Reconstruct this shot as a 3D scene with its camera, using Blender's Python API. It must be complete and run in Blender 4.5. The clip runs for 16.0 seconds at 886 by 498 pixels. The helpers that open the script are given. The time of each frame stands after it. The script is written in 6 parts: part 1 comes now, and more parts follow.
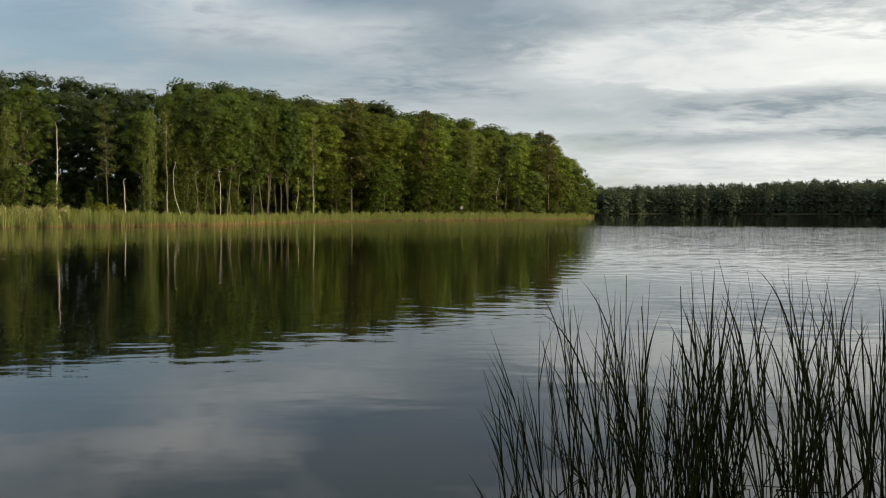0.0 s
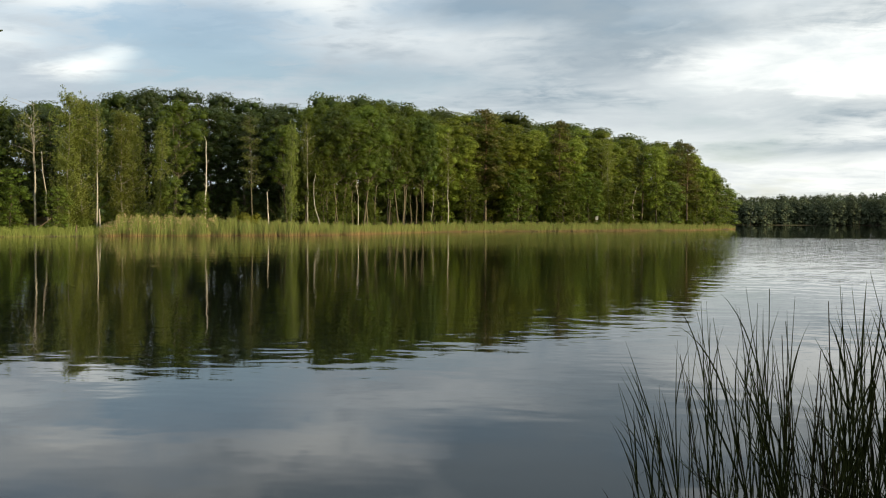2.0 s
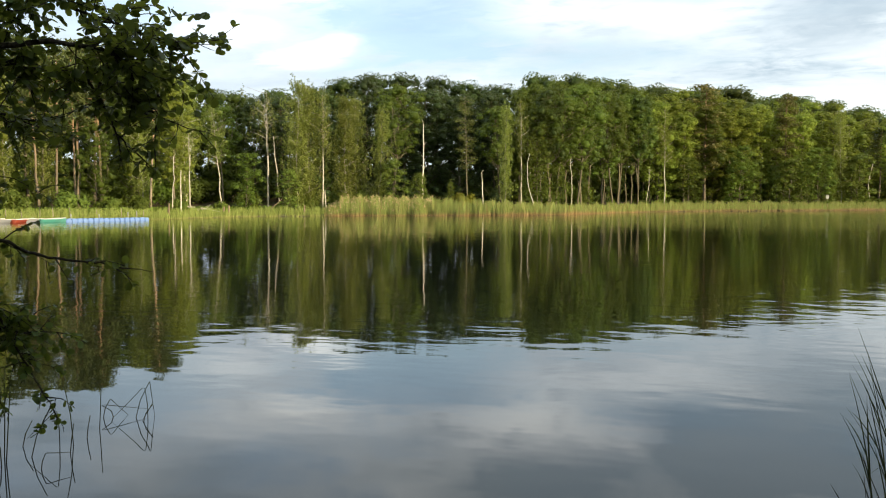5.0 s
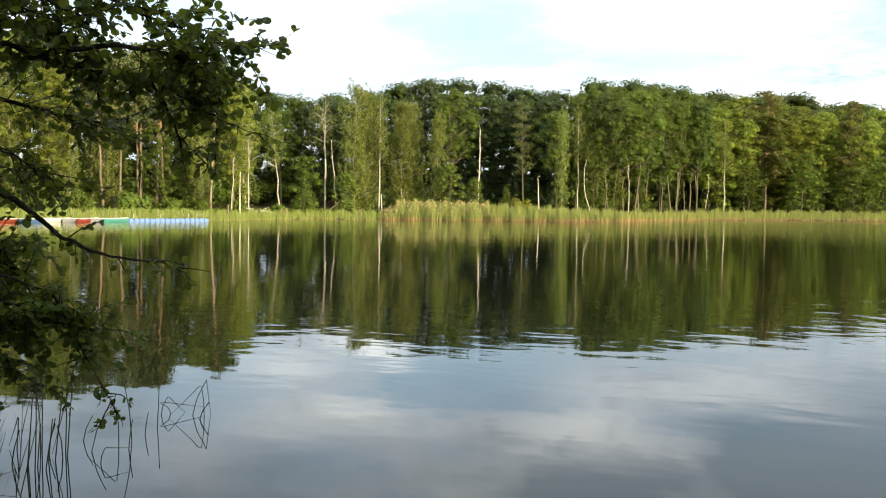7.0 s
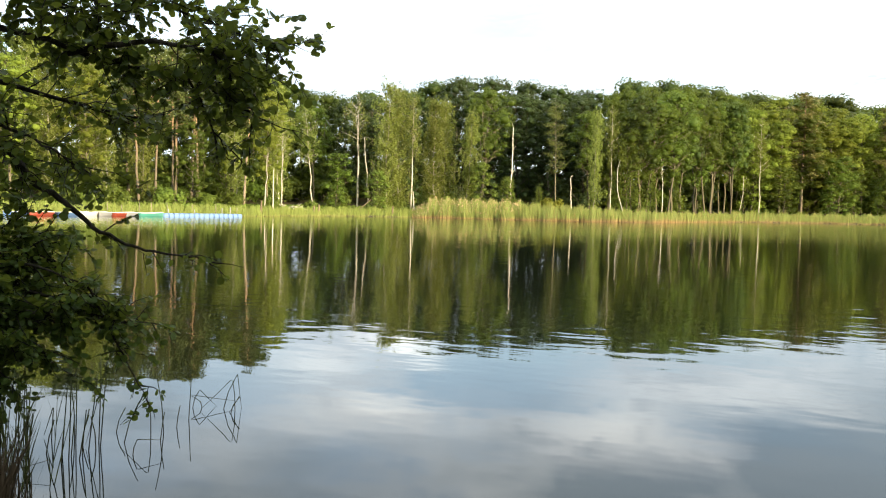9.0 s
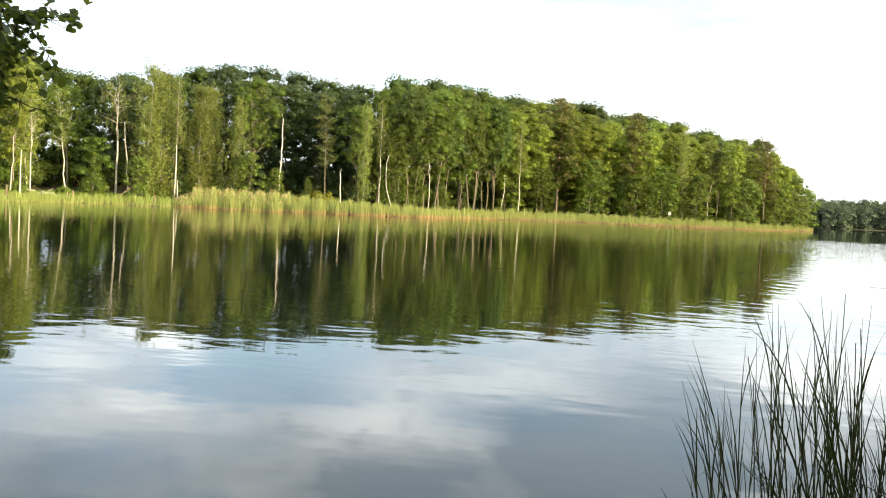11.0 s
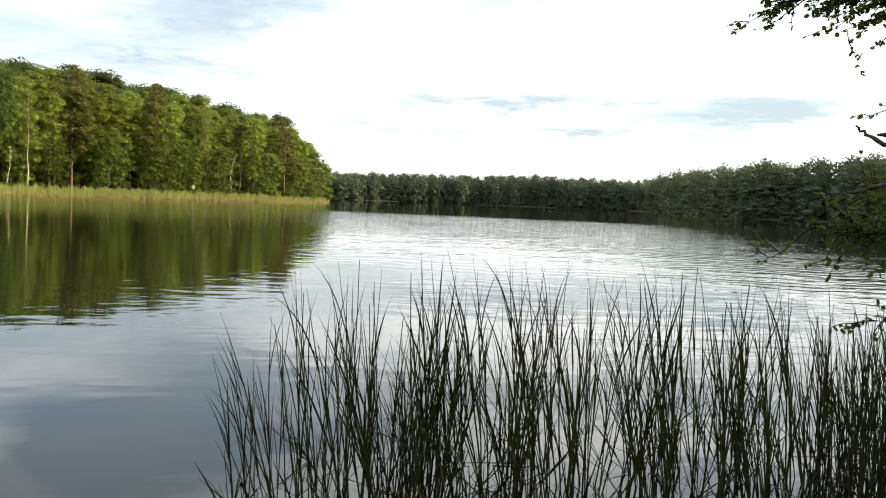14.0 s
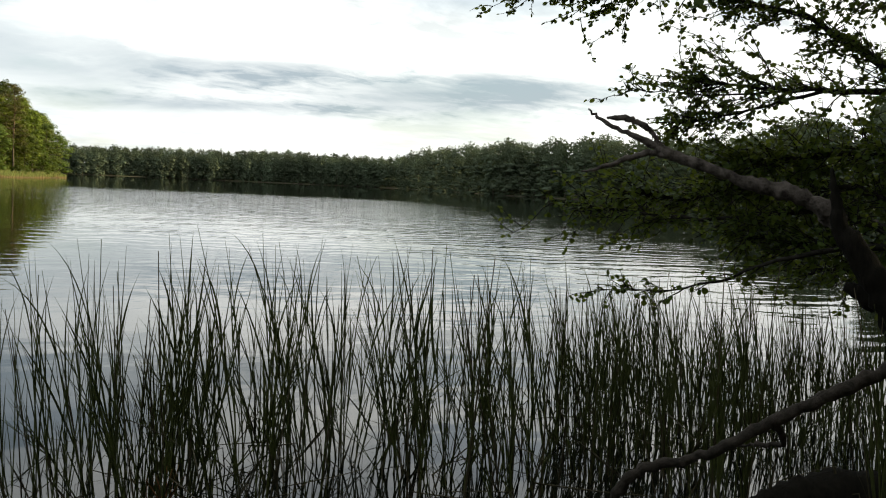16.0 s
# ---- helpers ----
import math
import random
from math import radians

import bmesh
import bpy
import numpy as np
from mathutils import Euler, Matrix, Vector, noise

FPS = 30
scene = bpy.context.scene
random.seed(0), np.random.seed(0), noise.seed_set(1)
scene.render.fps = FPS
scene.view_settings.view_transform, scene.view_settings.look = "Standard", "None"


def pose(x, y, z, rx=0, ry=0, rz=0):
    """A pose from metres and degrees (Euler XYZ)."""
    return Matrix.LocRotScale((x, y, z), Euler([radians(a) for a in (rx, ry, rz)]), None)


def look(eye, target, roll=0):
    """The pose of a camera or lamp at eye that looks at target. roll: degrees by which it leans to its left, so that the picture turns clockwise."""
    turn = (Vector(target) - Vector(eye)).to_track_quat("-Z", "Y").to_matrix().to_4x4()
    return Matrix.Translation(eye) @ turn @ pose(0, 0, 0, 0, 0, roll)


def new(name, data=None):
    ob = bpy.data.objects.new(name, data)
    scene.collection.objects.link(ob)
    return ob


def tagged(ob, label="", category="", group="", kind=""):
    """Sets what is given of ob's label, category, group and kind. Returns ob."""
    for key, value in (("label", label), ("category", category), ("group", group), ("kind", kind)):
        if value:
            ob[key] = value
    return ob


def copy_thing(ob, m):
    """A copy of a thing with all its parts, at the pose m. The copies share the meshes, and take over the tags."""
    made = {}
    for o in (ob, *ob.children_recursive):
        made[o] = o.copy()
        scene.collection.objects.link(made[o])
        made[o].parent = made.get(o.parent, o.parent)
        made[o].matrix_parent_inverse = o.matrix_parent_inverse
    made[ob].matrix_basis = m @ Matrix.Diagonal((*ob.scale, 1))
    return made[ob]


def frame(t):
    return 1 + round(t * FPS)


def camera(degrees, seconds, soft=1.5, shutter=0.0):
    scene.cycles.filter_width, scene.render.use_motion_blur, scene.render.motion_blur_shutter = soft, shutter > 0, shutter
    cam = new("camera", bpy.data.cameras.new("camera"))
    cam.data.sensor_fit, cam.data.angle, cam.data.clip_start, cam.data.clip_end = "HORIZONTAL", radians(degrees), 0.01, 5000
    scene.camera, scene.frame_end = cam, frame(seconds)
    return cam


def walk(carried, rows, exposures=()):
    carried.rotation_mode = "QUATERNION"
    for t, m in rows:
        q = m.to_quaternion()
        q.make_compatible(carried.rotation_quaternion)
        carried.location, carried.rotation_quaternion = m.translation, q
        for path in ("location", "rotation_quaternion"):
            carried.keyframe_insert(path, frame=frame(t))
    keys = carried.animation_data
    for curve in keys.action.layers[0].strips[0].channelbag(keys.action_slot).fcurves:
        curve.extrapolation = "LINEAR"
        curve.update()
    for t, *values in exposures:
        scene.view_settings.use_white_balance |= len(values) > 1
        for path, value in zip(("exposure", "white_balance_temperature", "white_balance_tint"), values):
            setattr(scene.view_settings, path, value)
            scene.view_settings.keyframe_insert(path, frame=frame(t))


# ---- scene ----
cam = camera(50.03, 16.0, soft=1.1)

EYE = 2.1
PATH = [  # seconds, x, y, yaw, pitch, roll
    (0, 0.0, 0.0, 0.00, -2.32, 0.00),
    (0.5, 0.0, 0.0, 2.71, -2.14, -0.40),
    (1, 0.0, 0.0, 5.96, -2.02, -0.25),
    (1.5, 0.0, 0.0, 7.87, -1.92, -0.20),
    (2, 0.0, 0.0, 8.07, -1.70, -0.14),
    (2.5, 0.0, 0.0, 8.07, -2.35, 0.74),
    (3, 0.0, 0.0, 11.77, -2.40, 0.01),
    (3.5, 0.0, 0.0, 13.78, -2.42, 0.38),
    (4, 0.0, 0.0, 17.84, -2.52, 0.49),
    (4.2, 0.0, 0.0, 19.23, -2.63, 0.55),
    (6.3, 0.0, 0.0, 21.78, -2.96, 0.02),
    (6.5, 0.0, 0.0, 22.20, -2.87, 0.04),
    (7, 0.0, 0.0, 24.23, -2.65, -0.68),
    (7.5, 0.0, 0.0, 25.60, -2.51, -0.92),
    (8, 0.0, 0.0, 26.38, -2.55, -1.37),
    (8.2, 0.0, 0.0, 26.59, -2.62, -1.35),
    (10.3, 0.0, 0.0, 19.58, -3.16, -2.52),
    (10.5, 0.0, 0.0, 17.21, -3.02, -2.58),
    (11, 0.0, 0.0, 12.30, -2.67, -2.93),
    (11.5, 0.0, 0.0, 6.97, -2.31, -3.46),
    (12, 0.0, 0.0, 1.45, -2.13, -3.27),
    (12.5, 0.0, 0.0, -3.61, -2.22, -2.69),
    (13, 0.0, 0.0, -7.17, -2.61, -2.08),
    (13.5, 0.0, 0.0, -11.87, -2.78, -2.32),
    (14, 0.0, 0.0, -15.84, -2.95, -2.33),
    (14.5, 0.0, 0.0, -18.07, -3.49, -1.95),
    (15, 0.0, 0.0, -21.82, -3.65, -2.92),
    (15.5, 0.0, 0.0, -26.95, -3.63, -2.68),
    (16, 0.0, 0.0, -30.63, -3.73, -2.59),
]
EXPOSURES = [(0.0, -0.20), (1.5, 0.06), (3.5, 0.52), (7.0, 1.18), (8.0, 1.32), (10.5, 1.64), (11.5, 1.46), (12.5, 1.2), (13.5, 1.06), (14.5, 0.8), (16.0, 0.42)]

walk(cam, [(t, pose(x, y, EYE, 90 + pitch, roll, yaw)) for t, x, y, yaw, pitch, roll in PATH], EXPOSURES)

# ---- world and sun ----
SUN_AZ, SUN_EL = -108.0, 11.0      # degrees, to the right of the first view, above the horizon


def toward(az, el):
    a, e = radians(az), radians(el)
    return Vector((-math.sin(a) * math.cos(e), math.cos(a) * math.cos(e), math.sin(e)))


sun_way = toward(SUN_AZ, SUN_EL)
sun_data = bpy.data.lights.new("sun", "SUN")
sun_data.energy, sun_data.angle, sun_data.color = 5.6, radians(1.0), (0.97, 0.79, 0.47)
sun = new("sun", sun_data)
sun.matrix_world = look((0, 0, 60), Vector((0, 0, 60)) - sun_way)


class Nodes:
    """Short hand for a node tree."""

    def __init__(self, tree):
        self.tree = tree
        tree.nodes.clear()

    def add(self, kind, links=None, **props):
        n = self.tree.nodes.new(kind)
        for k, v in props.items():
            if k == "operation":
                n.operation = v
            elif k == "blend_type":
                n.blend_type = v
            elif k == "data_type":
                n.data_type = v
            elif k == "noise_dimensions":
                n.noise_dimensions = v
            elif k == "sky_type":
                n.sky_type = v
            elif k == "sun_disc":
                n.sun_disc = v
        for k, v in (links or {}).items():
            if isinstance(v, bpy.types.NodeSocket):
                self.tree.links.new(v, n.inputs[k])
            else:
                n.inputs[k].default_value = v
        return n

    def maths(self, op, a, b=0.0, c=0.0):
        return self.add("ShaderNodeMath", {0: a, 1: b, 2: c}, operation=op).outputs[0]

    def noise(self, vector, scale, detail=4.0, rough=0.55, distortion=0.0):
        return self.add("ShaderNodeTexNoise", {"Vector": vector, "Scale": scale, "Detail": detail, "Roughness": rough, "Distortion": distortion}).outputs["Fac"]

    def ramp(self, fac, stops, soft=False):
        n = self.add("ShaderNodeValToRGB", {"Fac": fac})
        n.color_ramp.interpolation = "EASE" if soft else "LINEAR"
        e = n.color_ramp.elements
        while len(e) < len(stops):
            e.new(0.5)
        for slot, (p, c) in zip(e, stops):
            slot.position = p
            slot.color = (*c, 1) if isinstance(c, tuple) else (c, c, c, 1)
        return n.outputs["Color"]

    def mix(self, fac, a, b, blend="MIX"):
        n = self.add("ShaderNodeMix", data_type="RGBA", blend_type=blend)
        for slot, v in ((n.inputs[0], fac), (n.inputs[6], a), (n.inputs[7], b)):
            if isinstance(v, bpy.types.NodeSocket):
                self.tree.links.new(v, slot)
            else:
                slot.default_value = (*v, 1) if isinstance(v, tuple) else v
        return n.outputs[2]

    def scaled(self, vector, scale, shift=(0, 0, 0)):
        n = self.add("ShaderNodeMapping", {"Vector": vector, "Scale": scale, "Location": shift})
        return n.outputs[0]


world = bpy.data.worlds.new("evening_sky")
scene.world = world
world.use_nodes = True
w = Nodes(world.node_tree)
way = w.add("ShaderNodeTexCoord").outputs["Generated"]
sky = w.add("ShaderNodeTexSky", sky_type="NISHITA", sun_disc=False)
sky.sun_elevation, sky.sun_rotation = radians(SUN_EL), radians(-SUN_AZ)
sky.air_density, sky.dust_density, sky.ozone_density = 1.0, 0.7, 1.8
xyz = w.add("ShaderNodeSeparateXYZ", {0: way})
# clouds lie in a high sheet, so they draw together toward the horizon
sheet = w.add("ShaderNodeVectorMath", {0: way, 1: w.add("ShaderNodeCombineXYZ", {k: w.maths("DIVIDE", 1.0, w.maths("ADD", w.maths("MAXIMUM", xyz.outputs["Z"], 0.0), 0.14)) for k in ("X", "Y")}).outputs[0]}, operation="MULTIPLY").outputs[0]
big = w.noise(w.scaled(sheet, (1.0, 1.0, 1.0), (0.35, 0.1, 0.0)), 0.8, 5.0, 0.5, 0.3)
fine = w.noise(w.scaled(sheet, (1.0, 1.0, 1.0), (0.7, 1.9, 0.3)), 2.4, 7.0, 0.58, 0.35)
wisps = w.noise(w.scaled(sheet, (1.0, 1.6, 1.0), (2.7, 0.9, 0.3)), 5.0, 6.0, 0.6, 0.6)
mass = w.maths("ADD", w.maths("MULTIPLY", big, 0.6), w.maths("MULTIPLY", fine, 0.4))
cover = w.ramp(mass, [(0.36, 0.5), (0.47, 0.9), (0.56, 1.0)])
veil = w.noise(w.scaled(sheet, (1.0, 1.0, 1.0), (1.3, 0.2, 0.7)), 1.1, 7.0, 0.55, 0.4)
thick = w.ramp(w.maths("ADD", w.maths("MULTIPLY", veil, 0.45), w.maths("ADD", w.maths("MULTIPLY", fine, 0.38), w.maths("MULTIPLY", wisps, 0.17))), [(0.43, 0.0), (0.60, 1.0)])
# clouds are thinner and brighter on the sunward side
toward_sun = w.maths("ADD", w.maths("MULTIPLY", xyz.outputs["X"], 0.95), w.maths("MULTIPLY", xyz.outputs["Y"], -0.31))
glow = w.ramp(w.maths("MULTIPLY_ADD", toward_sun, 0.5, 0.5), [(0.14, 0.0), (0.60, 1.0)])
glow = w.maths("MAXIMUM", glow, w.ramp(xyz.outputs["Z"], [(0.15, 0.0), (0.30, 0.55)]))
bearing = w.maths("MULTIPLY", w.maths("ARCTAN2", w.maths("MULTIPLY", xyz.outputs["X"], -1.0), xyz.outputs["Y"]), 57.2958)
lift = w.maths("MULTIPLY", w.maths("ARCSINE", xyz.outputs["Z"]), 57.2958)
ragged = w.maths("MULTIPLY_ADD", w.maths("ADD", w.maths("MULTIPLY", fine, 0.55), w.maths("MULTIPLY", wisps, 0.45)), 4.0, -2.0)
# cloud banks: bearing, elevation, half width, half height in degrees, and how much greyer (+) or brighter (-) they are
BANKS = ((11, 8.2, 10, 1.5, 0.45), (-10, 6.3, 11, 1.2, 0.38), (-15.5, 4.0, 7.5, 0.42, 0.42), (-29.5, 5.5, 9.0, 1.2, 0.6), (-20.5, 6.2, 5, 0.7, 0.5), (-19.5, 4.3, 6, 0.35, 0.4), (-36, 5.9, 5, 1.0, 0.5), (-4, 9.6, 7, 1.6, 0.55),
         (15.5, 17.0, 5, 1.6, 0.7), (31, 17, 10, 2.2, 0.5), (0, 15.0, 13, 3.2, 0.75), (2, 6.9, 6, 0.6, 0.3),
         (-14, 9.0, 8, 1.4, -0.9), (15.5, 12.4, 5, 2.2, -0.9), (30.5, 12.6, 5, 0.9, -0.8), (-22, 7.9, 10, 0.9, -0.6), (27.8, 9.0, 2.2, 0.6, -0.9), (4, 11.0, 5, 1.0, -0.3), (-32, 17.5, 24, 4.5, -1.0), (-35, 25, 30, 5, -0.6))
# gaps in the clouds where blue shows
GAPS = ((22.0, 9.7, 6.0, 1.7, 1.2), (20.5, 11.8, 7, 1.0, 0.9), (14, 8.4, 8, 0.8, 0.6), (-33, 11.3, 6, 1.1, 0.9), (6, 12.5, 6, 1.0, 0.5), (38, 10.5, 5, 1.6, 0.6), (31, 15, 5, 1.2, 0.5), (23, 14.6, 3, 1.2, 0.5), (-29, 5.9, 6, 0.7, 0.45), (-8, 13.5, 7, 1.2, 0.5), (-35, 16, 8, 1.6, 0.7), (-44, 20, 9, 2, 0.7))


def patches(rows, start):
    total = start
    for b_az, b_el, half_w, half_h, amount in rows:
        u = w.maths("MULTIPLY_ADD", bearing, 1.0 / half_w, -b_az / half_w)
        v = w.maths("MULTIPLY_ADD", lift, 1.0 / half_h, -b_el / half_h)
        gone = w.maths("ADD", w.maths("SQRT", w.maths("ADD", w.maths("MULTIPLY", u, u), w.maths("MULTIPLY", v, v))), ragged)
        total = w.maths("MULTIPLY_ADD", w.ramp(w.maths("MULTIPLY", gone, 0.5), [(0.0, 1.0), (0.95, 0.0)], True), amount, total)
    return w.add("ShaderNodeClamp", {"Value": total}).outputs[0]


# sunlit edges and tops of clouds
TOPS = ((29.2, 8.3, 1.8, 0.42, 0.7), (27.8, 8.9, 1.4, 0.38, 0.85), (26.8, 9.5, 1.0, 0.35, 0.8), (29.5, 12.4, 4.5, 0.9, 0.7), (15.5, 12.6, 4.5, 1.8, 0.6), (34, 10.0, 3, 0.8, 0.5))
glow = w.maths("MAXIMUM", glow, patches(TOPS, 0.0))
pale = w.mix(glow, (0.53, 0.595, 0.645), (1.19, 1.19, 1.12))
grey = w.mix(glow, (0.302, 0.380, 0.452), (0.372, 0.435, 0.468))
# higher up the clouds stand apart in puffs
puffs = w.ramp(xyz.outputs["Z"], [(0.14, 0.5), (0.22, 0.95)])
thick = patches(BANKS, w.maths("MULTIPLY", thick, puffs))
cover = w.maths("MULTIPLY", cover, w.maths("MULTIPLY_ADD", patches(GAPS, 0.0), -0.62, 1.0))
# flat bars of cloud low over the woods
bars = w.ramp(w.noise(w.scaled(way, (1.0, 1.0, 9.0), (0.4, 2.7, 0.55)), 2.1, 4.0, 0.5, 0.25), [(0.55, 0.0), (0.70, 0.4)])
low = w.ramp(xyz.outputs["Z"], [(0.03, 0.0), (0.07, 1.0), (0.14, 1.0), (0.22, 0.3)])
clouds = w.add("ShaderNodeBackground", {"Color": w.mix(w.maths("MAXIMUM", thick, w.maths("MULTIPLY", bars, low)), pale, grey), "Strength": 1.0})
clear = w.add("ShaderNodeBackground", {"Color": w.mix(1.0, sky.outputs[0], (0.96, 1.0, 1.05), "MULTIPLY"), "Strength": 0.125})
both = w.add("ShaderNodeMixShader", {0: cover, 1: clear.outputs[0], 2: clouds.outputs[0]})
w.add("ShaderNodeOutputWorld", {"Surface": both.outputs[0]})


# ---- materials ----
def material(name):
    m = bpy.data.materials.new(name)
    m.use_nodes = True
    return m, Nodes(m.node_tree)


def finish(n, shader):
    n.add("ShaderNodeOutputMaterial", {"Surface": shader})


def leaf_material(name, dark, light, through_light=0.45, gloss=0.45, shine=0.16):
    """Leaves: colour varies from plant to plant and from leaf to leaf, and light shines through."""
    m, n = material(name)
    per_plant = n.add("ShaderNodeObjectInfo").outputs["Random"]
    geo = n.add("ShaderNodeNewGeometry")
    place = n.add("ShaderNodeTexCoord").outputs["Object"]
    clump = n.noise(place, 0.55, 3.0)
    mixv = n.maths("ADD", n.maths("MULTIPLY", geo.outputs["Random Per Island"], 0.45), n.maths("MULTIPLY", clump, 0.55))
    mixv = n.maths("ADD", mixv, n.maths("MULTIPLY_ADD", per_plant, 0.5, -0.25))
    col = n.mix(n.ramp(mixv, [(0.15, 0.0), (0.85, 1.0)]), dark, light)
    hue = n.add("ShaderNodeHueSaturation", {"Hue": n.maths("MULTIPLY_ADD", per_plant, 0.035, 0.482), "Saturation": 1.0, "Value": n.maths("MULTIPLY_ADD", per_plant, 0.4, 0.8), "Color": col}).outputs[0]
    surf = n.add("ShaderNodeBsdfPrincipled", {"Base Color": hue, "Roughness": gloss, "Specular IOR Level": shine})
    lit = n.add("ShaderNodeBsdfTranslucent", {"Color": n.mix(0.6, hue, (0.26, 0.30, 0.035))})
    finish(n, n.add("ShaderNodeMixShader", {0: through_light, 1: surf.outputs[0], 2: lit.outputs[0]}).outputs[0])
    return m


def bark_material(name, base, streak, scale=(6, 6, 1.2), bands=None, upper=None, moss=(0.05, 0.055, 0.03)):
    """Bark with long streaks; bands: dark cross marks as on birches; upper: (colour, height) higher up the stem."""
    m, n = material(name)
    place = n.add("ShaderNodeTexCoord").outputs["Object"]
    per_plant = n.add("ShaderNodeObjectInfo").outputs["Random"]
    grain = n.noise(n.scaled(place, scale), 2.0, 6.0, 0.65)
    blot = n.noise(place, 0.7, 3.0)
    col = n.mix(n.ramp(grain, [(0.35, 0.0), (0.65, 1.0)]), streak, base)
    if upper:
        z = n.add("ShaderNodeSeparateXYZ", {0: place}).outputs["Z"]
        col = n.mix(n.ramp(n.maths("ADD", n.maths("MULTIPLY", z, 1.0 / upper[1]), n.maths("MULTIPLY_ADD", blot, 0.4, -0.2)), [(0.35, 0.0), (0.7, 1.0)]), col, upper[0])
    if bands:
        marks = n.noise(n.scaled(place, (3, 3, 9)), 1.6, 3.0, 0.6)
        col = n.mix(n.ramp(marks, [(0.56, 0.0), (0.66, 1.0)]), col, bands)
    col = n.mix(n.maths("MULTIPLY", blot, 0.5), col, moss)
    col = n.add("ShaderNodeHueSaturation", {"Value": n.maths("MULTIPLY_ADD", per_plant, 0.5, 0.75), "Color": col}).outputs[0]
    bump = n.add("ShaderNodeBump", {"Strength": 0.8, "Distance": 0.03, "Height": grain})
    finish(n, n.add("ShaderNodeBsdfPrincipled", {"Base Color": col, "Roughness": 0.9, "Specular IOR Level": 0.12, "Normal": bump.outputs[0]}).outputs[0])
    return m


def paint_material(name, colour, rough=0.5, dirt=(0.12, 0.11, 0.09), amount=0.35):
    m, n = material(name)
    place = n.add("ShaderNodeTexCoord").outputs["Object"]
    stain = n.ramp(n.noise(place, 2.3, 5.0, 0.6), [(0.45, 0.0), (0.75, 1.0)])
    grain = n.noise(place, 40.0, 3.0)
    col = n.mix(n.maths("MULTIPLY", stain, amount), colour, dirt)
    bump = n.add("ShaderNodeBump", {"Strength": 0.2, "Distance": 0.004, "Height": grain})
    finish(n, n.add("ShaderNodeBsdfPrincipled", {"Base Color": col, "Roughness": rough, "Normal": bump.outputs[0]}).outputs[0])
    return m


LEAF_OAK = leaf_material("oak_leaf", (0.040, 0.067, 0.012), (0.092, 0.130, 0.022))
# lighter oak leaf copy: the headland's sunlight is put into its colour
LEAF_SUNLIT = leaf_material("sunlit_oak_leaf", (0.100, 0.138, 0.021), (0.185, 0.232, 0.037), 0.5)
# darker oak leaf copy: the forest interior's shade is put into its colour
LEAF_SHADED = leaf_material("shaded_oak_leaf", (0.019, 0.034, 0.009), (0.050, 0.075, 0.018), 0.35)
LEAF_BIRCH = leaf_material("birch_leaf", (0.130, 0.162, 0.038), (0.220, 0.250, 0.066), 0.45)
# brightest oak leaf copy, again with sunlight put into the colour
LEAF_SUNLIT_BRIGHT = leaf_material("bright_sunlit_oak_leaf", (0.125, 0.165, 0.026), (0.215, 0.260, 0.043), 0.5)
# distance haze is put into this paler, less saturated leaf colour
LEAF_FAR_HAZY = leaf_material("hazy_far_wood_leaf", (0.076, 0.098, 0.064), (0.108, 0.130, 0.084), 0.08, 0.8, 0.0)
# shade of the gaps between edge trees is put into this dark leaf colour
LEAF_BEECH_SHADED = leaf_material("shaded_beech_leaf", (0.017, 0.033, 0.014), (0.040, 0.062, 0.021), 0.25)
LEAF_LARCH = leaf_material("larch_needles", (0.095, 0.120, 0.030), (0.165, 0.185, 0.050), 0.3)
LEAF_PINE = leaf_material("pine_needles", (0.042, 0.060, 0.022), (0.090, 0.104, 0.036), 0.2)
LEAF_RUST = leaf_material("rusty_pine_needles", (0.074, 0.074, 0.025), (0.138, 0.116, 0.044), 0.25)
LEAF_SPRUCE = leaf_material("spruce_needles", (0.016, 0.030, 0.014), (0.036, 0.056, 0.020), 0.12)
LEAF_SHRUB = leaf_material("shrub_leaf", (0.064, 0.100, 0.017), (0.132, 0.172, 0.034), 0.4)
LEAF_YELLOW = leaf_material("yellow_shrub_leaf", (0.150, 0.170, 0.022), (0.260, 0.250, 0.040), 0.4)
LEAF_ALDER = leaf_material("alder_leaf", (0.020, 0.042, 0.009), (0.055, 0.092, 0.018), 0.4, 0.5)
BARK_OAK = bark_material("oak_bark", (0.17, 0.145, 0.105), (0.075, 0.062, 0.046))
BARK_BIRCH = bark_material("birch_bark", (0.52, 0.49, 0.43), (0.33, 0.30, 0.26), bands=(0.10, 0.09, 0.07), moss=(0.16, 0.15, 0.10))
BARK_PINE = bark_material("pine_bark", (0.23, 0.185, 0.14), (0.11, 0.085, 0.065), upper=((0.29, 0.19, 0.12), 16.0))
BARK_DEAD = bark_material("dead_wood", (0.56, 0.52, 0.45), (0.36, 0.32, 0.26), moss=(0.22, 0.20, 0.15))
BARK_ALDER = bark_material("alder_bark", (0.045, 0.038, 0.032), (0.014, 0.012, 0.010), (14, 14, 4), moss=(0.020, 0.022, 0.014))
BARK_BLACK = bark_material("black_bark", (0.016, 0.013, 0.010), (0.006, 0.005, 0.004), (14, 14, 4), moss=(0.008, 0.009, 0.005))
WOOD_BROWN = bark_material("bare_brown_branch", (0.075, 0.060, 0.050), (0.022, 0.018, 0.015), (9, 9, 9), moss=(0.03, 0.03, 0.02))
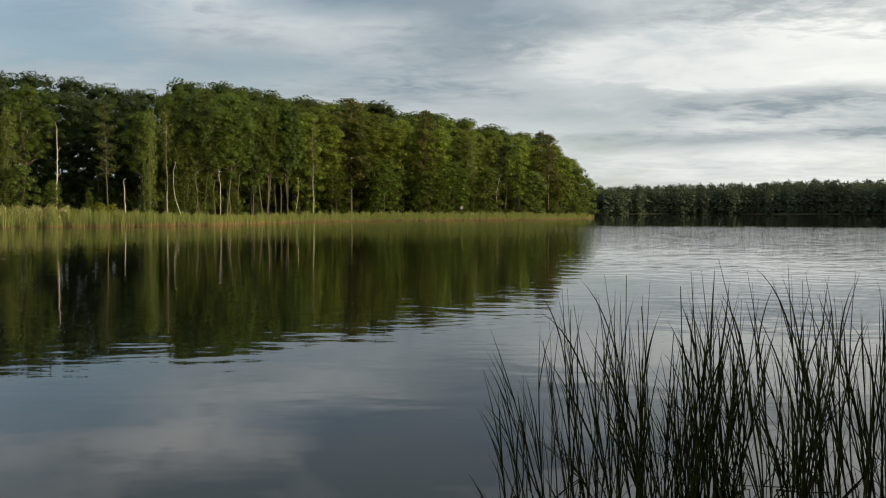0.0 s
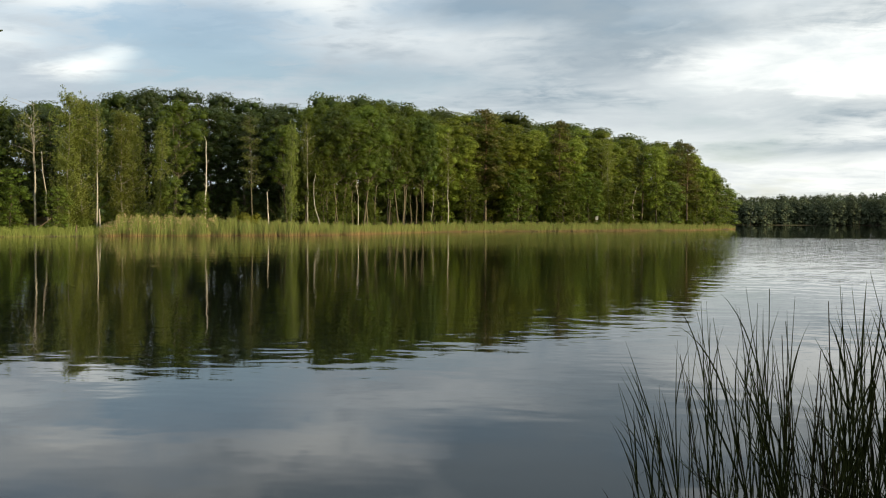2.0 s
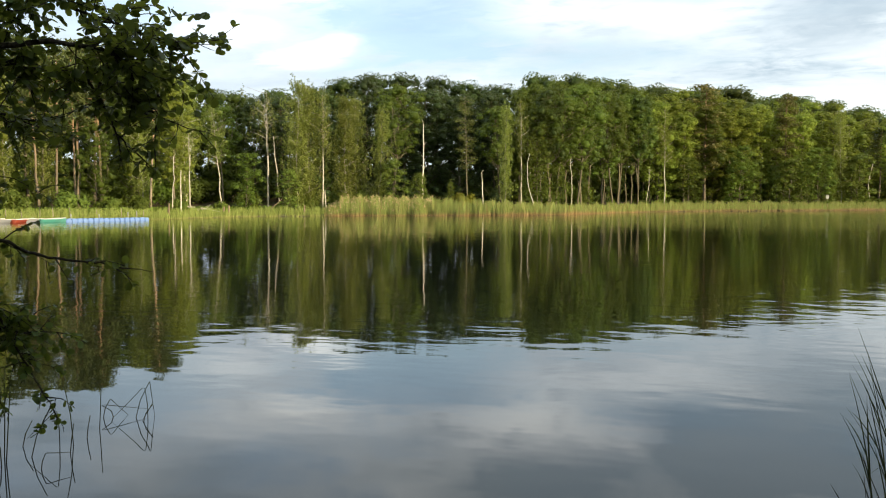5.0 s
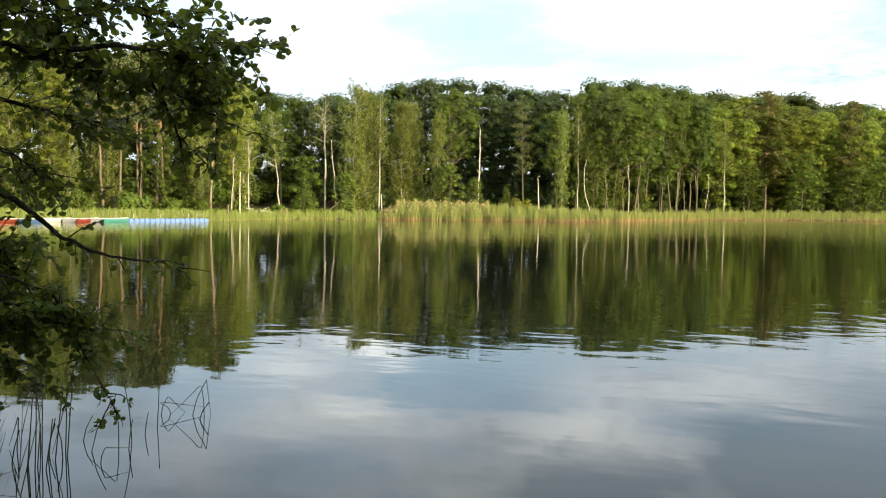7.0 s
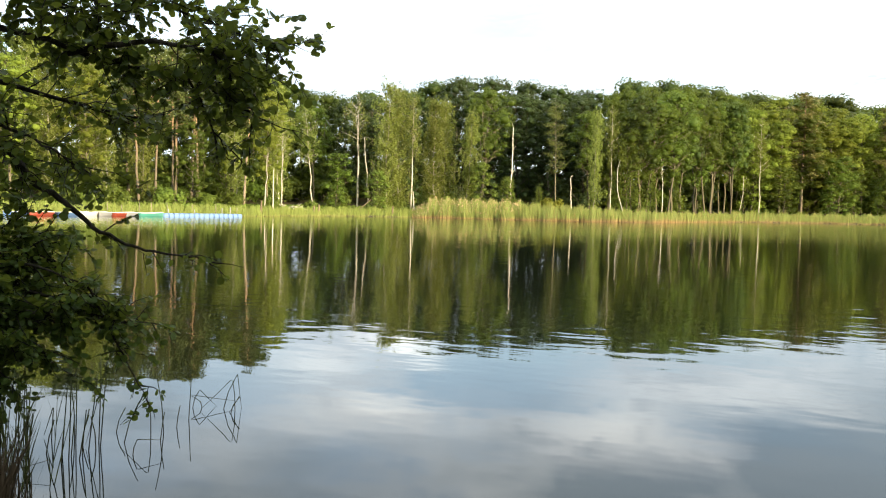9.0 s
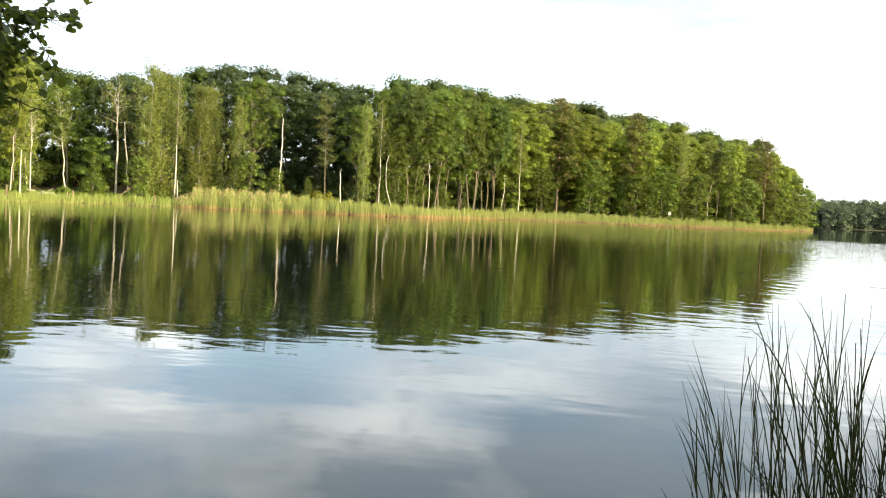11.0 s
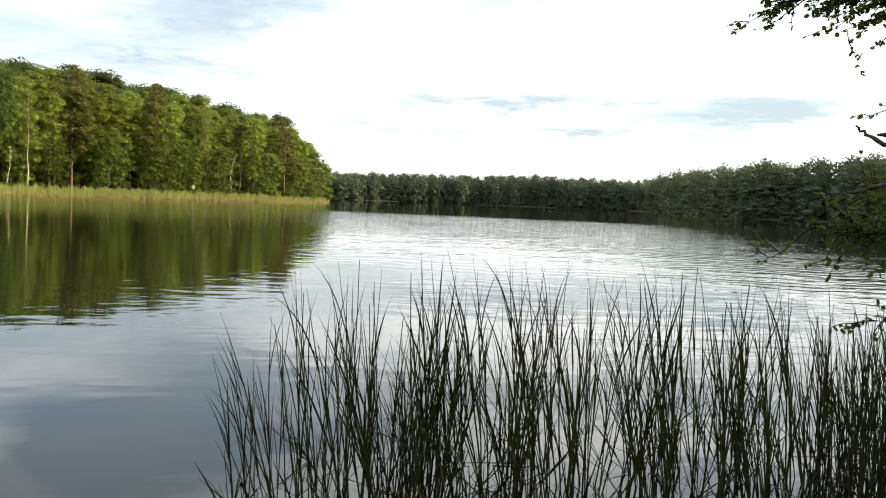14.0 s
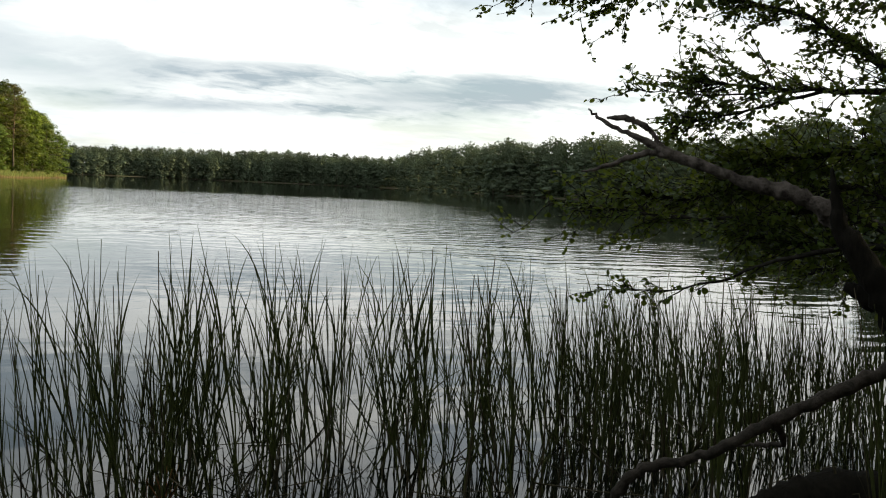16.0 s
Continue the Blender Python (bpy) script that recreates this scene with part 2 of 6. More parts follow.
WOOD_GREY = bark_material("weathered_branch", (0.165, 0.138, 0.122), (0.022, 0.017, 0.015), (6, 6, 6), moss=(0.022, 0.020, 0.016))


def reed_material(name, low, high, height, gold=0.0):
    """Reed blades: straw at the foot, green above, some blades dry."""
    m, n = material(name)
    place = n.add("ShaderNodeTexCoord").outputs["Object"]
    geo = n.add("ShaderNodeNewGeometry")
    per_plant = n.add("ShaderNodeObjectInfo").outputs["Random"]
    z = n.add("ShaderNodeSeparateXYZ", {0: place}).outputs["Z"]
    patch = n.noise(place, 0.12, 3.0)
    level = n.maths("ADD", n.maths("MULTIPLY", z, 1.0 / height), n.maths("MULTIPLY_ADD", patch, 0.5, -0.25))
    col = n.mix(n.ramp(level, [(0.03, 0.0), (0.27, 1.0)]), low, high)
    shade = n.maths("ADD", n.maths("MULTIPLY_ADD", geo.outputs["Random Per Island"], 0.6, 0.7), n.maths("MULTIPLY_ADD", per_plant, 0.3, -0.15))
    col = n.add("ShaderNodeHueSaturation", {"Value": shade, "Color": col}).outputs[0]
    if gold:
        dry = n.ramp(geo.outputs["Random Per Island"], [(gold, 1.0), (gold + 0.02, 0.0)])
        col = n.mix(dry, col, low)
    surf = n.add("ShaderNodeBsdfPrincipled", {"Base Color": col, "Roughness": 0.6, "Specular IOR Level": 0.15})
    lit = n.add("ShaderNodeBsdfTranslucent", {"Color": col})
    finish(n, n.add("ShaderNodeMixShader", {0: 0.25, 1: surf.outputs[0], 2: lit.outputs[0]}).outputs[0])
    return m


REED_SHORE = reed_material("shore_reed", (0.31, 0.21, 0.10), (0.205, 0.245, 0.070), 2.0, 0.08)
SEDGE_SHORE = reed_material("shore_sedge", (0.25, 0.26, 0.08), (0.195, 0.240, 0.062), 1.0, 0.1)
REED_PLUME = reed_material("reed_plume", (0.38, 0.29, 0.17), (0.38, 0.29, 0.17), 1.0)
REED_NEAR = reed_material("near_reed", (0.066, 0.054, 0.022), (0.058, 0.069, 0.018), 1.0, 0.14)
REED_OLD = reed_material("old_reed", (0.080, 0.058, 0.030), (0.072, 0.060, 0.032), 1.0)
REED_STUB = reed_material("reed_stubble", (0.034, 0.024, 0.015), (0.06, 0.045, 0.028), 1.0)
REED_RUST = reed_material("withered_reed", (0.30, 0.12, 0.04), (0.26, 0.12, 0.05), 1.0)

m, n = material("forest_floor")
FLOOR_MAT = m
place = n.add("ShaderNodeTexCoord").outputs["Object"]
z = n.add("ShaderNodeSeparateXYZ", {0: place}).outputs["Z"]
coarse, grain = n.noise(place, 0.15, 5.0), n.noise(place, 9.0, 5.0, 0.7)
soil = n.mix(grain, (0.035, 0.026, 0.016), (0.11, 0.085, 0.05))
moss = n.mix(grain, (0.035, 0.055, 0.014), (0.09, 0.11, 0.035))
land = n.mix(n.ramp(coarse, [(0.42, 0.0), (0.58, 1.0)]), soil, moss)
sand = n.mix(grain, (0.06, 0.05, 0.032), (0.12, 0.10, 0.07))
col = n.mix(n.ramp(n.maths("MULTIPLY_ADD", z, 1.0, n.maths("MULTIPLY", coarse, 0.3)), [(0.22, 0.0), (0.50, 1.0)]), sand, land)
bump = n.add("ShaderNodeBump", {"Strength": 0.7, "Distance": 0.05, "Height": grain})
finish(n, n.add("ShaderNodeBsdfPrincipled", {"Base Color": col, "Roughness": 0.95, "Specular IOR Level": 0.15, "Normal": bump.outputs[0]}).outputs[0])

# lake water: a dark body under a clear skin, with long ripples that a breeze roughens out on the open part
m, n = material("lake_water")
WATER_MAT = m
place = n.add("ShaderNodeTexCoord").outputs["Object"]
swell = n.noise(n.scaled(place, (0.6, 1.0, 1)), 1.5, 2.0, 0.4)
ripple = n.noise(n.scaled(place, (0.7, 1.25, 1)), 2.0, 2.0, 0.45, 0.2)
axes = n.add("ShaderNodeSeparateXYZ", {0: place})
# the breeze reaches the middle and the sunward side of the lake
open_x = n.maths("MULTIPLY_ADD", axes.outputs["Y"], 0.12, axes.outputs["X"])
breeze = n.ramp(n.maths("ADD", n.maths("MULTIPLY", open_x, 0.014), n.maths("MULTIPLY", n.noise(n.scaled(place, (1, 1.6, 1)), 0.05, 3.0), 0.5)), [(0.24, 0.0), (0.70, 1.0)])
# the far edge lies calm in the lee of the woods
reach = n.add("ShaderNodeVectorMath", {0: place}, operation="LENGTH").outputs["Value"]
breeze = n.maths("MULTIPLY", breeze, n.ramp(n.maths("MULTIPLY", reach, 0.005), [(0.55, 1.0), (0.70, 0.03)]))
# and the bay under the wooded shore on the sunward side lies calmer too
lee = n.ramp(n.maths("MULTIPLY", n.maths("MULTIPLY_ADD", axes.outputs["Y"], -0.45, axes.outputs["X"]), 0.025), [(0.15, 1.0), (0.50, 0.30)])
breeze = n.maths("MULTIPLY", breeze, lee)
# fine ripples stand under the forest shore, while the water by the near bank lies still
side = n.ramp(n.maths("MULTIPLY", n.maths("MULTIPLY_ADD", axes.outputs["Y"], 0.17, n.maths("MULTIPLY", axes.outputs["X"], -1.0)), 0.05), [(0.0, 0.0), (0.3, 1.0)])
under_wood = n.maths("MULTIPLY", side, n.ramp(n.maths("MULTIPLY", reach, 0.005), [(0.04, 0.0), (0.085, 0.8), (0.40, 1.0)]))
# long wavelets running in from the open lake
along = n.maths("MULTIPLY_ADD", axes.outputs["X"], 0.45, n.maths("MULTIPLY", axes.outputs["Y"], 0.89))
phase = n.maths("MULTIPLY_ADD", along, 4.2, n.maths("MULTIPLY", n.noise(place, 0.22, 3.0), 24.0))
wavelet = n.maths("MULTIPLY", n.maths("SINE", phase), n.noise(n.scaled(place, (0.5, 1, 1)), 0.25, 2.0))
height = n.maths("ADD", n.maths("MULTIPLY", swell, n.maths("MULTIPLY_ADD", under_wood, 0.0042, 0.0022)), n.maths("MULTIPLY", ripple, n.maths("MULTIPLY_ADD", breeze, 0.013, n.maths("MULTIPLY_ADD", under_wood, 0.0036, 0.0003))))
# low waves a few metres long cross the reflected forest
low_wave = n.noise(n.scaled(place, (0.4, 1.0, 1)), 0.5, 2.0, 0.5, 0.3)
far_out = n.maths("MULTIPLY", side, n.ramp(n.maths("MULTIPLY", reach, 0.005), [(0.085, 0.0), (0.20, 1.0)]))
height = n.maths("ADD", height, n.maths("MULTIPLY", low_wave, n.maths("MULTIPLY", far_out, 0.009)))
# cat's-paws close under the reeds blur what stands there
paws = n.maths("MULTIPLY", side, n.ramp(n.maths("MULTIPLY", reach, 0.005), [(0.30, 0.0), (0.52, 1.0)]))
height = n.maths("ADD", height, n.maths("MULTIPLY", ripple, n.maths("MULTIPLY", paws, 0.016)))
height = n.maths("ADD", height, n.maths("MULTIPLY", wavelet, n.maths("MULTIPLY", breeze, 0.009)))
bump = n.add("ShaderNodeBump", {"Strength": 1.0, "Distance": 1.0, "Height": height})
body = n.mix(n.noise(place, 0.05, 2.0), (0.004, 0.006, 0.004), (0.008, 0.009, 0.005))
finish(n, n.add("ShaderNodeBsdfPrincipled", {"Base Color": body, "Roughness": 0.02, "IOR": 1.345, "Normal": bump.outputs[0]}).outputs[0])

BLUE_PLASTIC = paint_material("blue_plastic", (0.095, 0.185, 0.42), 0.6)
WHITE_PAINT = paint_material("white_paint", (0.50, 0.50, 0.48), 0.5)
GREY_PAINT = paint_material("grey_paint", (0.16, 0.17, 0.19), 0.5)
RED_PAINT = paint_material("red_paint", (0.20, 0.035, 0.02), 0.45)
TEAL_PAINT = paint_material("turquoise_paint", (0.06, 0.25, 0.22), 0.45)
NAVY_PAINT = paint_material("navy_paint", (0.06, 0.12, 0.26), 0.45)
WOOD_POST = bark_material("weathered_post", (0.34, 0.30, 0.24), (0.18, 0.15, 0.11), (20, 20, 4))
WOOD_CUT = bark_material("cut_wood", (0.27, 0.21, 0.14), (0.17, 0.12, 0.08), (20, 20, 4))
STEEL = paint_material("galvanised_steel", (0.26, 0.27, 0.27), 0.45)


# ---- mesh tools ----
class Geo:
    """Gathers vertices and faces for one mesh."""

    def __init__(self):
        self.v, self.f, self.count = [], [], 0

    def put(self, verts, faces):
        verts = np.asarray(verts, float).reshape(-1, 3)
        self.v.append(verts)
        self.f.extend([tuple(int(i) + self.count for i in f) for f in faces])
        self.count += len(verts)

    def tube(self, points, radii, sides=6):
        """A tapered, closed tube along a line of points."""
        pts = np.asarray(points, float)
        k = len(pts)
        ways = np.gradient(pts, axis=0)
        ways /= np.linalg.norm(ways, axis=1)[:, None] + 1e-9
        ref = np.array((0.31, 0.95, 0.05)) if abs(ways[0][1]) < 0.9 else np.array((1.0, 0.1, 0.0))
        a = np.cross(ways, ref)
        a /= np.linalg.norm(a, axis=1)[:, None] + 1e-9
        b = np.cross(ways, a)
        ang = np.linspace(0, 2 * np.pi, sides, endpoint=False)
        rad = np.asarray(radii, float)[:, None, None]
        ring = pts[:, None] + rad * (np.cos(ang)[None, :, None] * a[:, None] + np.sin(ang)[None, :, None] * b[:, None])
        faces = [(i * sides + j, i * sides + (j + 1) % sides, (i + 1) * sides + (j + 1) % sides, (i + 1) * sides + j) for i in range(k - 1) for j in range(sides)]
        faces += [tuple(range(sides))[::-1], tuple(range((k - 1) * sides, k * sides))]
        self.put(ring.reshape(-1, 3), faces)

    def rhombs(self, centre, length, width, rng, droop=0.0, lift=0.0, heart=None):
        """Leaf sprays: bent four-cornered blades at many places, turned every way, or facing out from the clump's heart."""
        k = len(centre)
        u = rng.normal(size=(k, 3))
        u[:, 2] = u[:, 2] * 0.6 - droop + lift
        u /= np.linalg.norm(u, axis=1)[:, None]
        face = rng.normal(size=(k, 3))
        if heart is not None:
            out = centre - np.asarray(heart)
            out /= np.linalg.norm(out, axis=1)[:, None] + 1e-9
            face = out + face * 0.38 + np.array((0, 0, 0.35))
        s = np.cross(u, face)
        s /= np.linalg.norm(s, axis=1)[:, None] + 1e-9
        up = np.cross(s, u)
        ln = (length * rng.uniform(0.6, 1.3, k))[:, None]
        wd = (width * rng.uniform(0.6, 1.3, k))[:, None]
        mid = centre + u * ln * 0.1 + up * wd * 0.25
        q = np.stack([centre - u * ln * 0.5, mid + s * wd * 0.5, centre + u * ln * 0.5, mid - s * wd * 0.5], 1).reshape(-1, 3)
        self.put(q, [(4 * i, 4 * i + 1, 4 * i + 2, 4 * i + 3) for i in range(k)])

    def sprays(self, centre, size, rng, heart, droop=0.0, loose=0.45):
        """Small three-cornered leaf sprays that face out from the heart of their clump."""
        k = len(centre)
        out = centre - np.asarray(heart)
        out /= np.linalg.norm(out, axis=1)[:, None] + 1e-9
        face = out + rng.normal(size=(k, 3)) * loose + np.array((0, 0, 0.25))
        u = np.cross(face, rng.normal(size=(k, 3)))
        u[:, 2] -= droop
        u /= np.linalg.norm(u, axis=1)[:, None] + 1e-9
        s = np.cross(u, face)
        s /= np.linalg.norm(s, axis=1)[:, None] + 1e-9
        ln = (size * rng.uniform(0.55, 1.35, k))[:, None]
        v = np.stack([centre - u * ln * 0.45 + s * ln * 0.42, centre - u * ln * 0.35 - s * ln * 0.42, centre + u * ln * 0.7], 1).reshape(-1, 3)
        self.put(v, [(3 * i, 3 * i + 1, 3 * i + 2) for i in range(k)])

    def core(self, centre, radius, rng, squash=0.75):
        """The dense, lumpy inside of a leaf clump."""
        g = (1 + 5 ** 0.5) / 2
        v = np.array([(-1, g, 0), (1, g, 0), (-1, -g, 0), (1, -g, 0), (0, -1, g), (0, 1, g), (0, -1, -g), (0, 1, -g), (g, 0, -1), (g, 0, 1), (-g, 0, -1), (-g, 0, 1)]) / 1.902
        v = v * rng.uniform(0.75, 1.15, (12, 1)) * radius * np.array((1, 1, squash)) + np.asarray(centre)
        self.put(v, [(0, 11, 5), (0, 5, 1), (0, 1, 7), (0, 7, 10), (0, 10, 11), (1, 5, 9), (5, 11, 4), (11, 10, 2), (10, 7, 6), (7, 1, 8), (3, 9, 4), (3, 4, 2), (3, 2, 6), (3, 6, 8), (3, 8, 9), (4, 9, 5), (2, 4, 11), (6, 2, 10), (8, 6, 7), (9, 8, 1)])

    def box(self, lo, hi):
        (x0, y0, z0), (x1, y1, z1) = lo, hi
        self.put([(x0, y0, z0), (x1, y0, z0), (x1, y1, z0), (x0, y1, z0), (x0, y0, z1), (x1, y0, z1), (x1, y1, z1), (x0, y1, z1)],
                 [(0, 3, 2, 1), (4, 5, 6, 7), (0, 1, 5, 4), (1, 2, 6, 5), (2, 3, 7, 6), (3, 0, 4, 7)])

    def mesh(self, name, mat, smooth=True):
        me = bpy.data.meshes.new(name)
        me.from_pydata(np.concatenate(self.v).tolist(), [], self.f)
        me.materials.append(mat)
        if smooth:
            me.polygons.foreach_set("use_smooth", [True] * len(me.polygons))
        me.update()
        return me


def part(name, geo, mat, parent=None, label="", smooth=True):
    """Links a gathered mesh as one object under a thing or a part."""
    ob = new(name, geo.mesh(name, mat, smooth))
    if parent:
        ob.parent = parent
    return tagged(ob, label)


def bevelled_box(name, lo, hi, mat, parent=None, bevel=0.02, label=""):
    g = Geo()
    g.box(lo, hi)
    me = g.mesh(name, mat, False)
    bm = bmesh.new()
    bm.from_mesh(me)
    bmesh.ops.bevel(bm, geom=list(bm.edges), offset=bevel, segments=2, affect="EDGES")
    bm.to_mesh(me)
    bm.free()
    ob = new(name, me)
    if parent:
        ob.parent = parent
    return tagged(ob, label)


def at(az, r, z=0.0):
    """A place r metres off in the direction az (degrees to the left of the first view)."""
    a = radians(az)
    return Vector((-math.sin(a) * r, math.cos(a) * r, z))


# ---- lake shore ----
SHORE_AZ = [-8.9, -7.6, -6.3, -3.3, 0.0, 4.0, 8.5, 13.5, 16.6, 20.0, 27.0, 32.0, 38.0, 47.8, 58.0]
SHORE_R = [266, 236, 219, 206, 194, 186, 172, 137, 132, 131, 131, 128, 111, 101, 96]


def shore(az):
    return float(np.interp(az, SHORE_AZ, SHORE_R))


FAR_AZ = [-88, -70, -56, -49, -41, -34, -30.5, -28, -21, -14, -8, 0]
FAR_R = [92, 118, 150, 205, 300, 350, 470, 600, 610, 600, 590, 560]


def far_shore(az):
    return float(np.interp(az, FAR_AZ, FAR_R))


def lake_outline():
    near = [at(a, r) for a, r in zip(np.linspace(-8.9, 58, 60), [shore(a) for a in np.linspace(-8.9, 58, 60)])]
    far = [at(a, far_shore(a)) for a in np.linspace(-88, -7, 70)]
    bank = [Vector(p) for p in ((-78, 22, 0), (-60, -8, 0), (-20, -3, 0), (-8, 0.4, 0), (-4, 1.5, 0), (0, 1.7, 0), (3, 2.0, 0), (5.2, 3.4, 0), (8.5, 4.2, 0), (13, 4.6, 0), (18, 6.0, 0), (26, 9.0, 0), (40, 12, 0), (60, 8, 0), (80, -4, 0))]
    back = [Vector(p) for p in ((20, 520, 0), (-8, 430, 0), (8, 340, 0), (30, 285, 0))]
    return np.array([(p.x, p.y) for p in bank + far + back + near])


LAKE = lake_outline()


def shore_distance(p):
    """Metres from the lake's edge for an array of places: above zero on land."""
    a, b = LAKE, np.roll(LAKE, -1, 0)
    best = np.full(len(p), 1e9)
    inside = np.zeros(len(p), bool)
    for (x0, y0), (x1, y1) in zip(a, b):
        d = np.array((x1 - x0, y1 - y0))
        q = p - (x0, y0)
        t = np.clip(q @ d / (d @ d + 1e-9), 0, 1)
        best = np.minimum(best, np.linalg.norm(q - t[:, None] * d, axis=1))
        cross = ((y0 > p[:, 1]) != (y1 > p[:, 1])) & (p[:, 0] < (x1 - x0) * (p[:, 1] - y0) / (y1 - y0 + 1e-12) + x0)
        inside ^= cross
    return np.where(inside, -best, best)


def land_height(p):
    d = shore_distance(np.asarray(p, float))
    bump_up = 0.05 * np.sin(p[:, 0] * 0.9) * np.cos(p[:, 1] * 0.7) * np.clip(d, 0, 1)
    land = 0.55 * (1 - np.exp(-np.maximum(d, 0) / 1.6)) + np.clip(d - 4, 0, 80) * 0.012 + np.clip(d - 14, 0, 70) * 0.085
    bed = -1.6 * (1 - np.exp(np.minimum(d, 0) / 5.0))
    return np.where(d > 0, land + bump_up, bed)


def ground_z(x, y):
    return float(land_height(np.array([[x, y]]))[0])


def build_ground():
    rings = np.concatenate([[0.0], np.geomspace(0.6, 90, 50), np.arange(94, 330, 6.0), np.arange(335, 700, 12.0), np.geomspace(710, 4500, 16)])
    turns = 260
    ang = np.linspace(0, 2 * np.pi, turns, endpoint=False)
    rr, aa = np.meshgrid(rings[1:], ang, indexing="ij")
    xy = np.stack([rr * np.cos(aa), rr * np.sin(aa)], -1).reshape(-1, 2)
    xy = np.concatenate([[[0.0, 0.0]], xy])
    z = land_height(xy)
    g = Geo()
    faces = [(0, 1 + j, 1 + (j + 1) % turns) for j in range(turns)]
    for i in range(len(rings) - 2):
        a, b = 1 + i * turns, 1 + (i + 1) * turns
        faces += [(a + j, b + j, b + (j + 1) % turns, a + (j + 1) % turns) for j in range(turns)]
    g.put(np.column_stack([xy, z]), faces)
    ob = part("ground", g, FLOOR_MAT)
    tagged(ob, "mossy forest floor with sandy lake edges", "ground", kind="structure")


build_ground()


def build_water():
    g = Geo()
    g.put([(-420, -60, 0), (420, -60, 0), (420, 760, 0), (-420, 760, 0)], [(0, 1, 2, 3)])
    tagged(part("water", g, WATER_MAT, smooth=False), "calm dark lake water mirroring forest and clouds", "lake", kind="structure")


build_water()


# ---- trees ----
def bent_line(start, end, steps, rng, wobble):
    """A line of points from start to end with a soft random bend."""
    t = np.linspace(0, 1, steps)[:, None]
    a, b = np.asarray(start, float), np.asarray(end, float)
    off = rng.normal(size=(steps, 3)) * wobble
    off[0] = off[-1] = 0
    return a + (b - a) * t + off


def ball(rng, k, centre, radius, squash=0.75):
    """k places in a ragged round clump, denser toward its skin."""
    d = rng.normal(size=(k, 3))
    d /= np.linalg.norm(d, axis=1)[:, None]
    rad = radius * rng.uniform(0.25, 1.0, k) ** 0.45
    return np.asarray(centre) + d * rad[:, None] * np.array((1, 1, squash))


def broadleaf(seed, height, crown_from, spread, clumps, per_clump, trunk_r, leaf=0.32, droop=0.0, clump_r=1.7, far=False, dense=False):
    """A deciduous tree: tapered trunk with limbs, and a crown of many leafy clumps. Returns what gathers trunk and crown."""
    rng = np.random.default_rng(seed)
    wood, green = Geo(), Geo()
    lean = rng.normal(size=2) * 0.03 * height
    line = bent_line((0, 0, -0.5), (lean[0], lean[1], height * 0.93), 9, rng, 0.004 * height)
    wood.tube(line, trunk_r * np.linspace(1.0, 0.16, 9) ** 0.9, 4 if far else 7)
    base = crown_from * height
    for i in range(clumps):
        f = (i + rng.uniform(0, 1)) / clumps
        z = base + (height - base) * f
        k = np.clip(z / height * 0.93, 0, 0.999) * 8
        root = line[int(k)] + (line[min(int(k) + 1, 8)] - line[int(k)]) * (k - int(k))
        # a dome: widest in the lower crown, rounded over at the top
        wide = spread * math.sqrt(max(0.05, 1 - ((f - 0.35) / 0.69) ** 2))
        ang = i * 2.399 + rng.uniform(-0.6, 0.6)
        reach = wide * math.sqrt(rng.uniform(0.08, 1.0))
        rad = clump_r * rng.uniform(0.6, 1.25)
        tip = root + np.array((math.cos(ang) * reach, math.sin(ang) * reach, reach * rng.uniform(-0.05, 0.45) - droop * reach))
        tip[2] = min(tip[2], height - rad * 0.6)
        start = root - np.array((0, 0, min(1.6, reach * 0.35)))
        if far and i % 3:
            start = tip - (0, 0, 0.3)
        else:
            wood.tube(bent_line(start, tip, 3 if far else 5, rng, 0.08 * reach), np.linspace(trunk_r * 0.30 * (1.15 - 0.7 * f), 0.02, 3 if far else 5), 3 if far else 4)
        shape = np.array((rng.uniform(0.75, 1.25), rng.uniform(0.75, 1.25), rng.uniform(0.5, 0.85) * (1.8 if far else 1.0)))
        if dense and f < 0.9 or not far and f < 0.8 and reach < wide * 0.75:
            green.core(tip - (0, 0, 0.15 * rad), rad * (0.6 if dense else 0.5), rng, 0.65)
        d = rng.normal(size=(int(per_clump * rad ** 2 / clump_r ** 2), 3))
        d /= np.linalg.norm(d, axis=1)[:, None]
        d[:, 2] = np.where(d[:, 2] < -0.4, -d[:, 2], d[:, 2])
        # leaves gather in tufts on the clump
        tufts = rng.normal(size=(7, 3))
        tufts /= np.linalg.norm(tufts, axis=1)[:, None]
        near = tufts[np.argmax(d @ tufts.T, axis=1)]
        d = d * 0.65 + near * 0.35
        places = tip + d * (rad * rng.uniform(0.35, 1.12, len(d)) ** 0.7)[:, None] * shape
        green.sprays(places, leaf, rng, tip - (0, 0, 0.5 * rad), droop, 2.5 if far else 0.36)
        if droop:
            for _ in range(4):
                c = tip + rng.normal(size=3) * rad * 0.6
                strand = c + np.outer(np.linspace(0, 1, 12), (rng.normal() * 0.25, rng.normal() * 0.25, -rng.uniform(1.4, 2.8)))
                green.rhombs(strand + rng.normal(size=(12, 3)) * 0.12, leaf * 1.1, leaf * 0.6, rng, 0.8)
    top = line[-1]
    green.sprays(top + rng.uniform(-1, 1, size=(per_clump // 2, 3)) * clump_r * np.array((0.6, 0.6, 0.3)), leaf, rng, top - (0, 0, 1.5))
    return wood, green


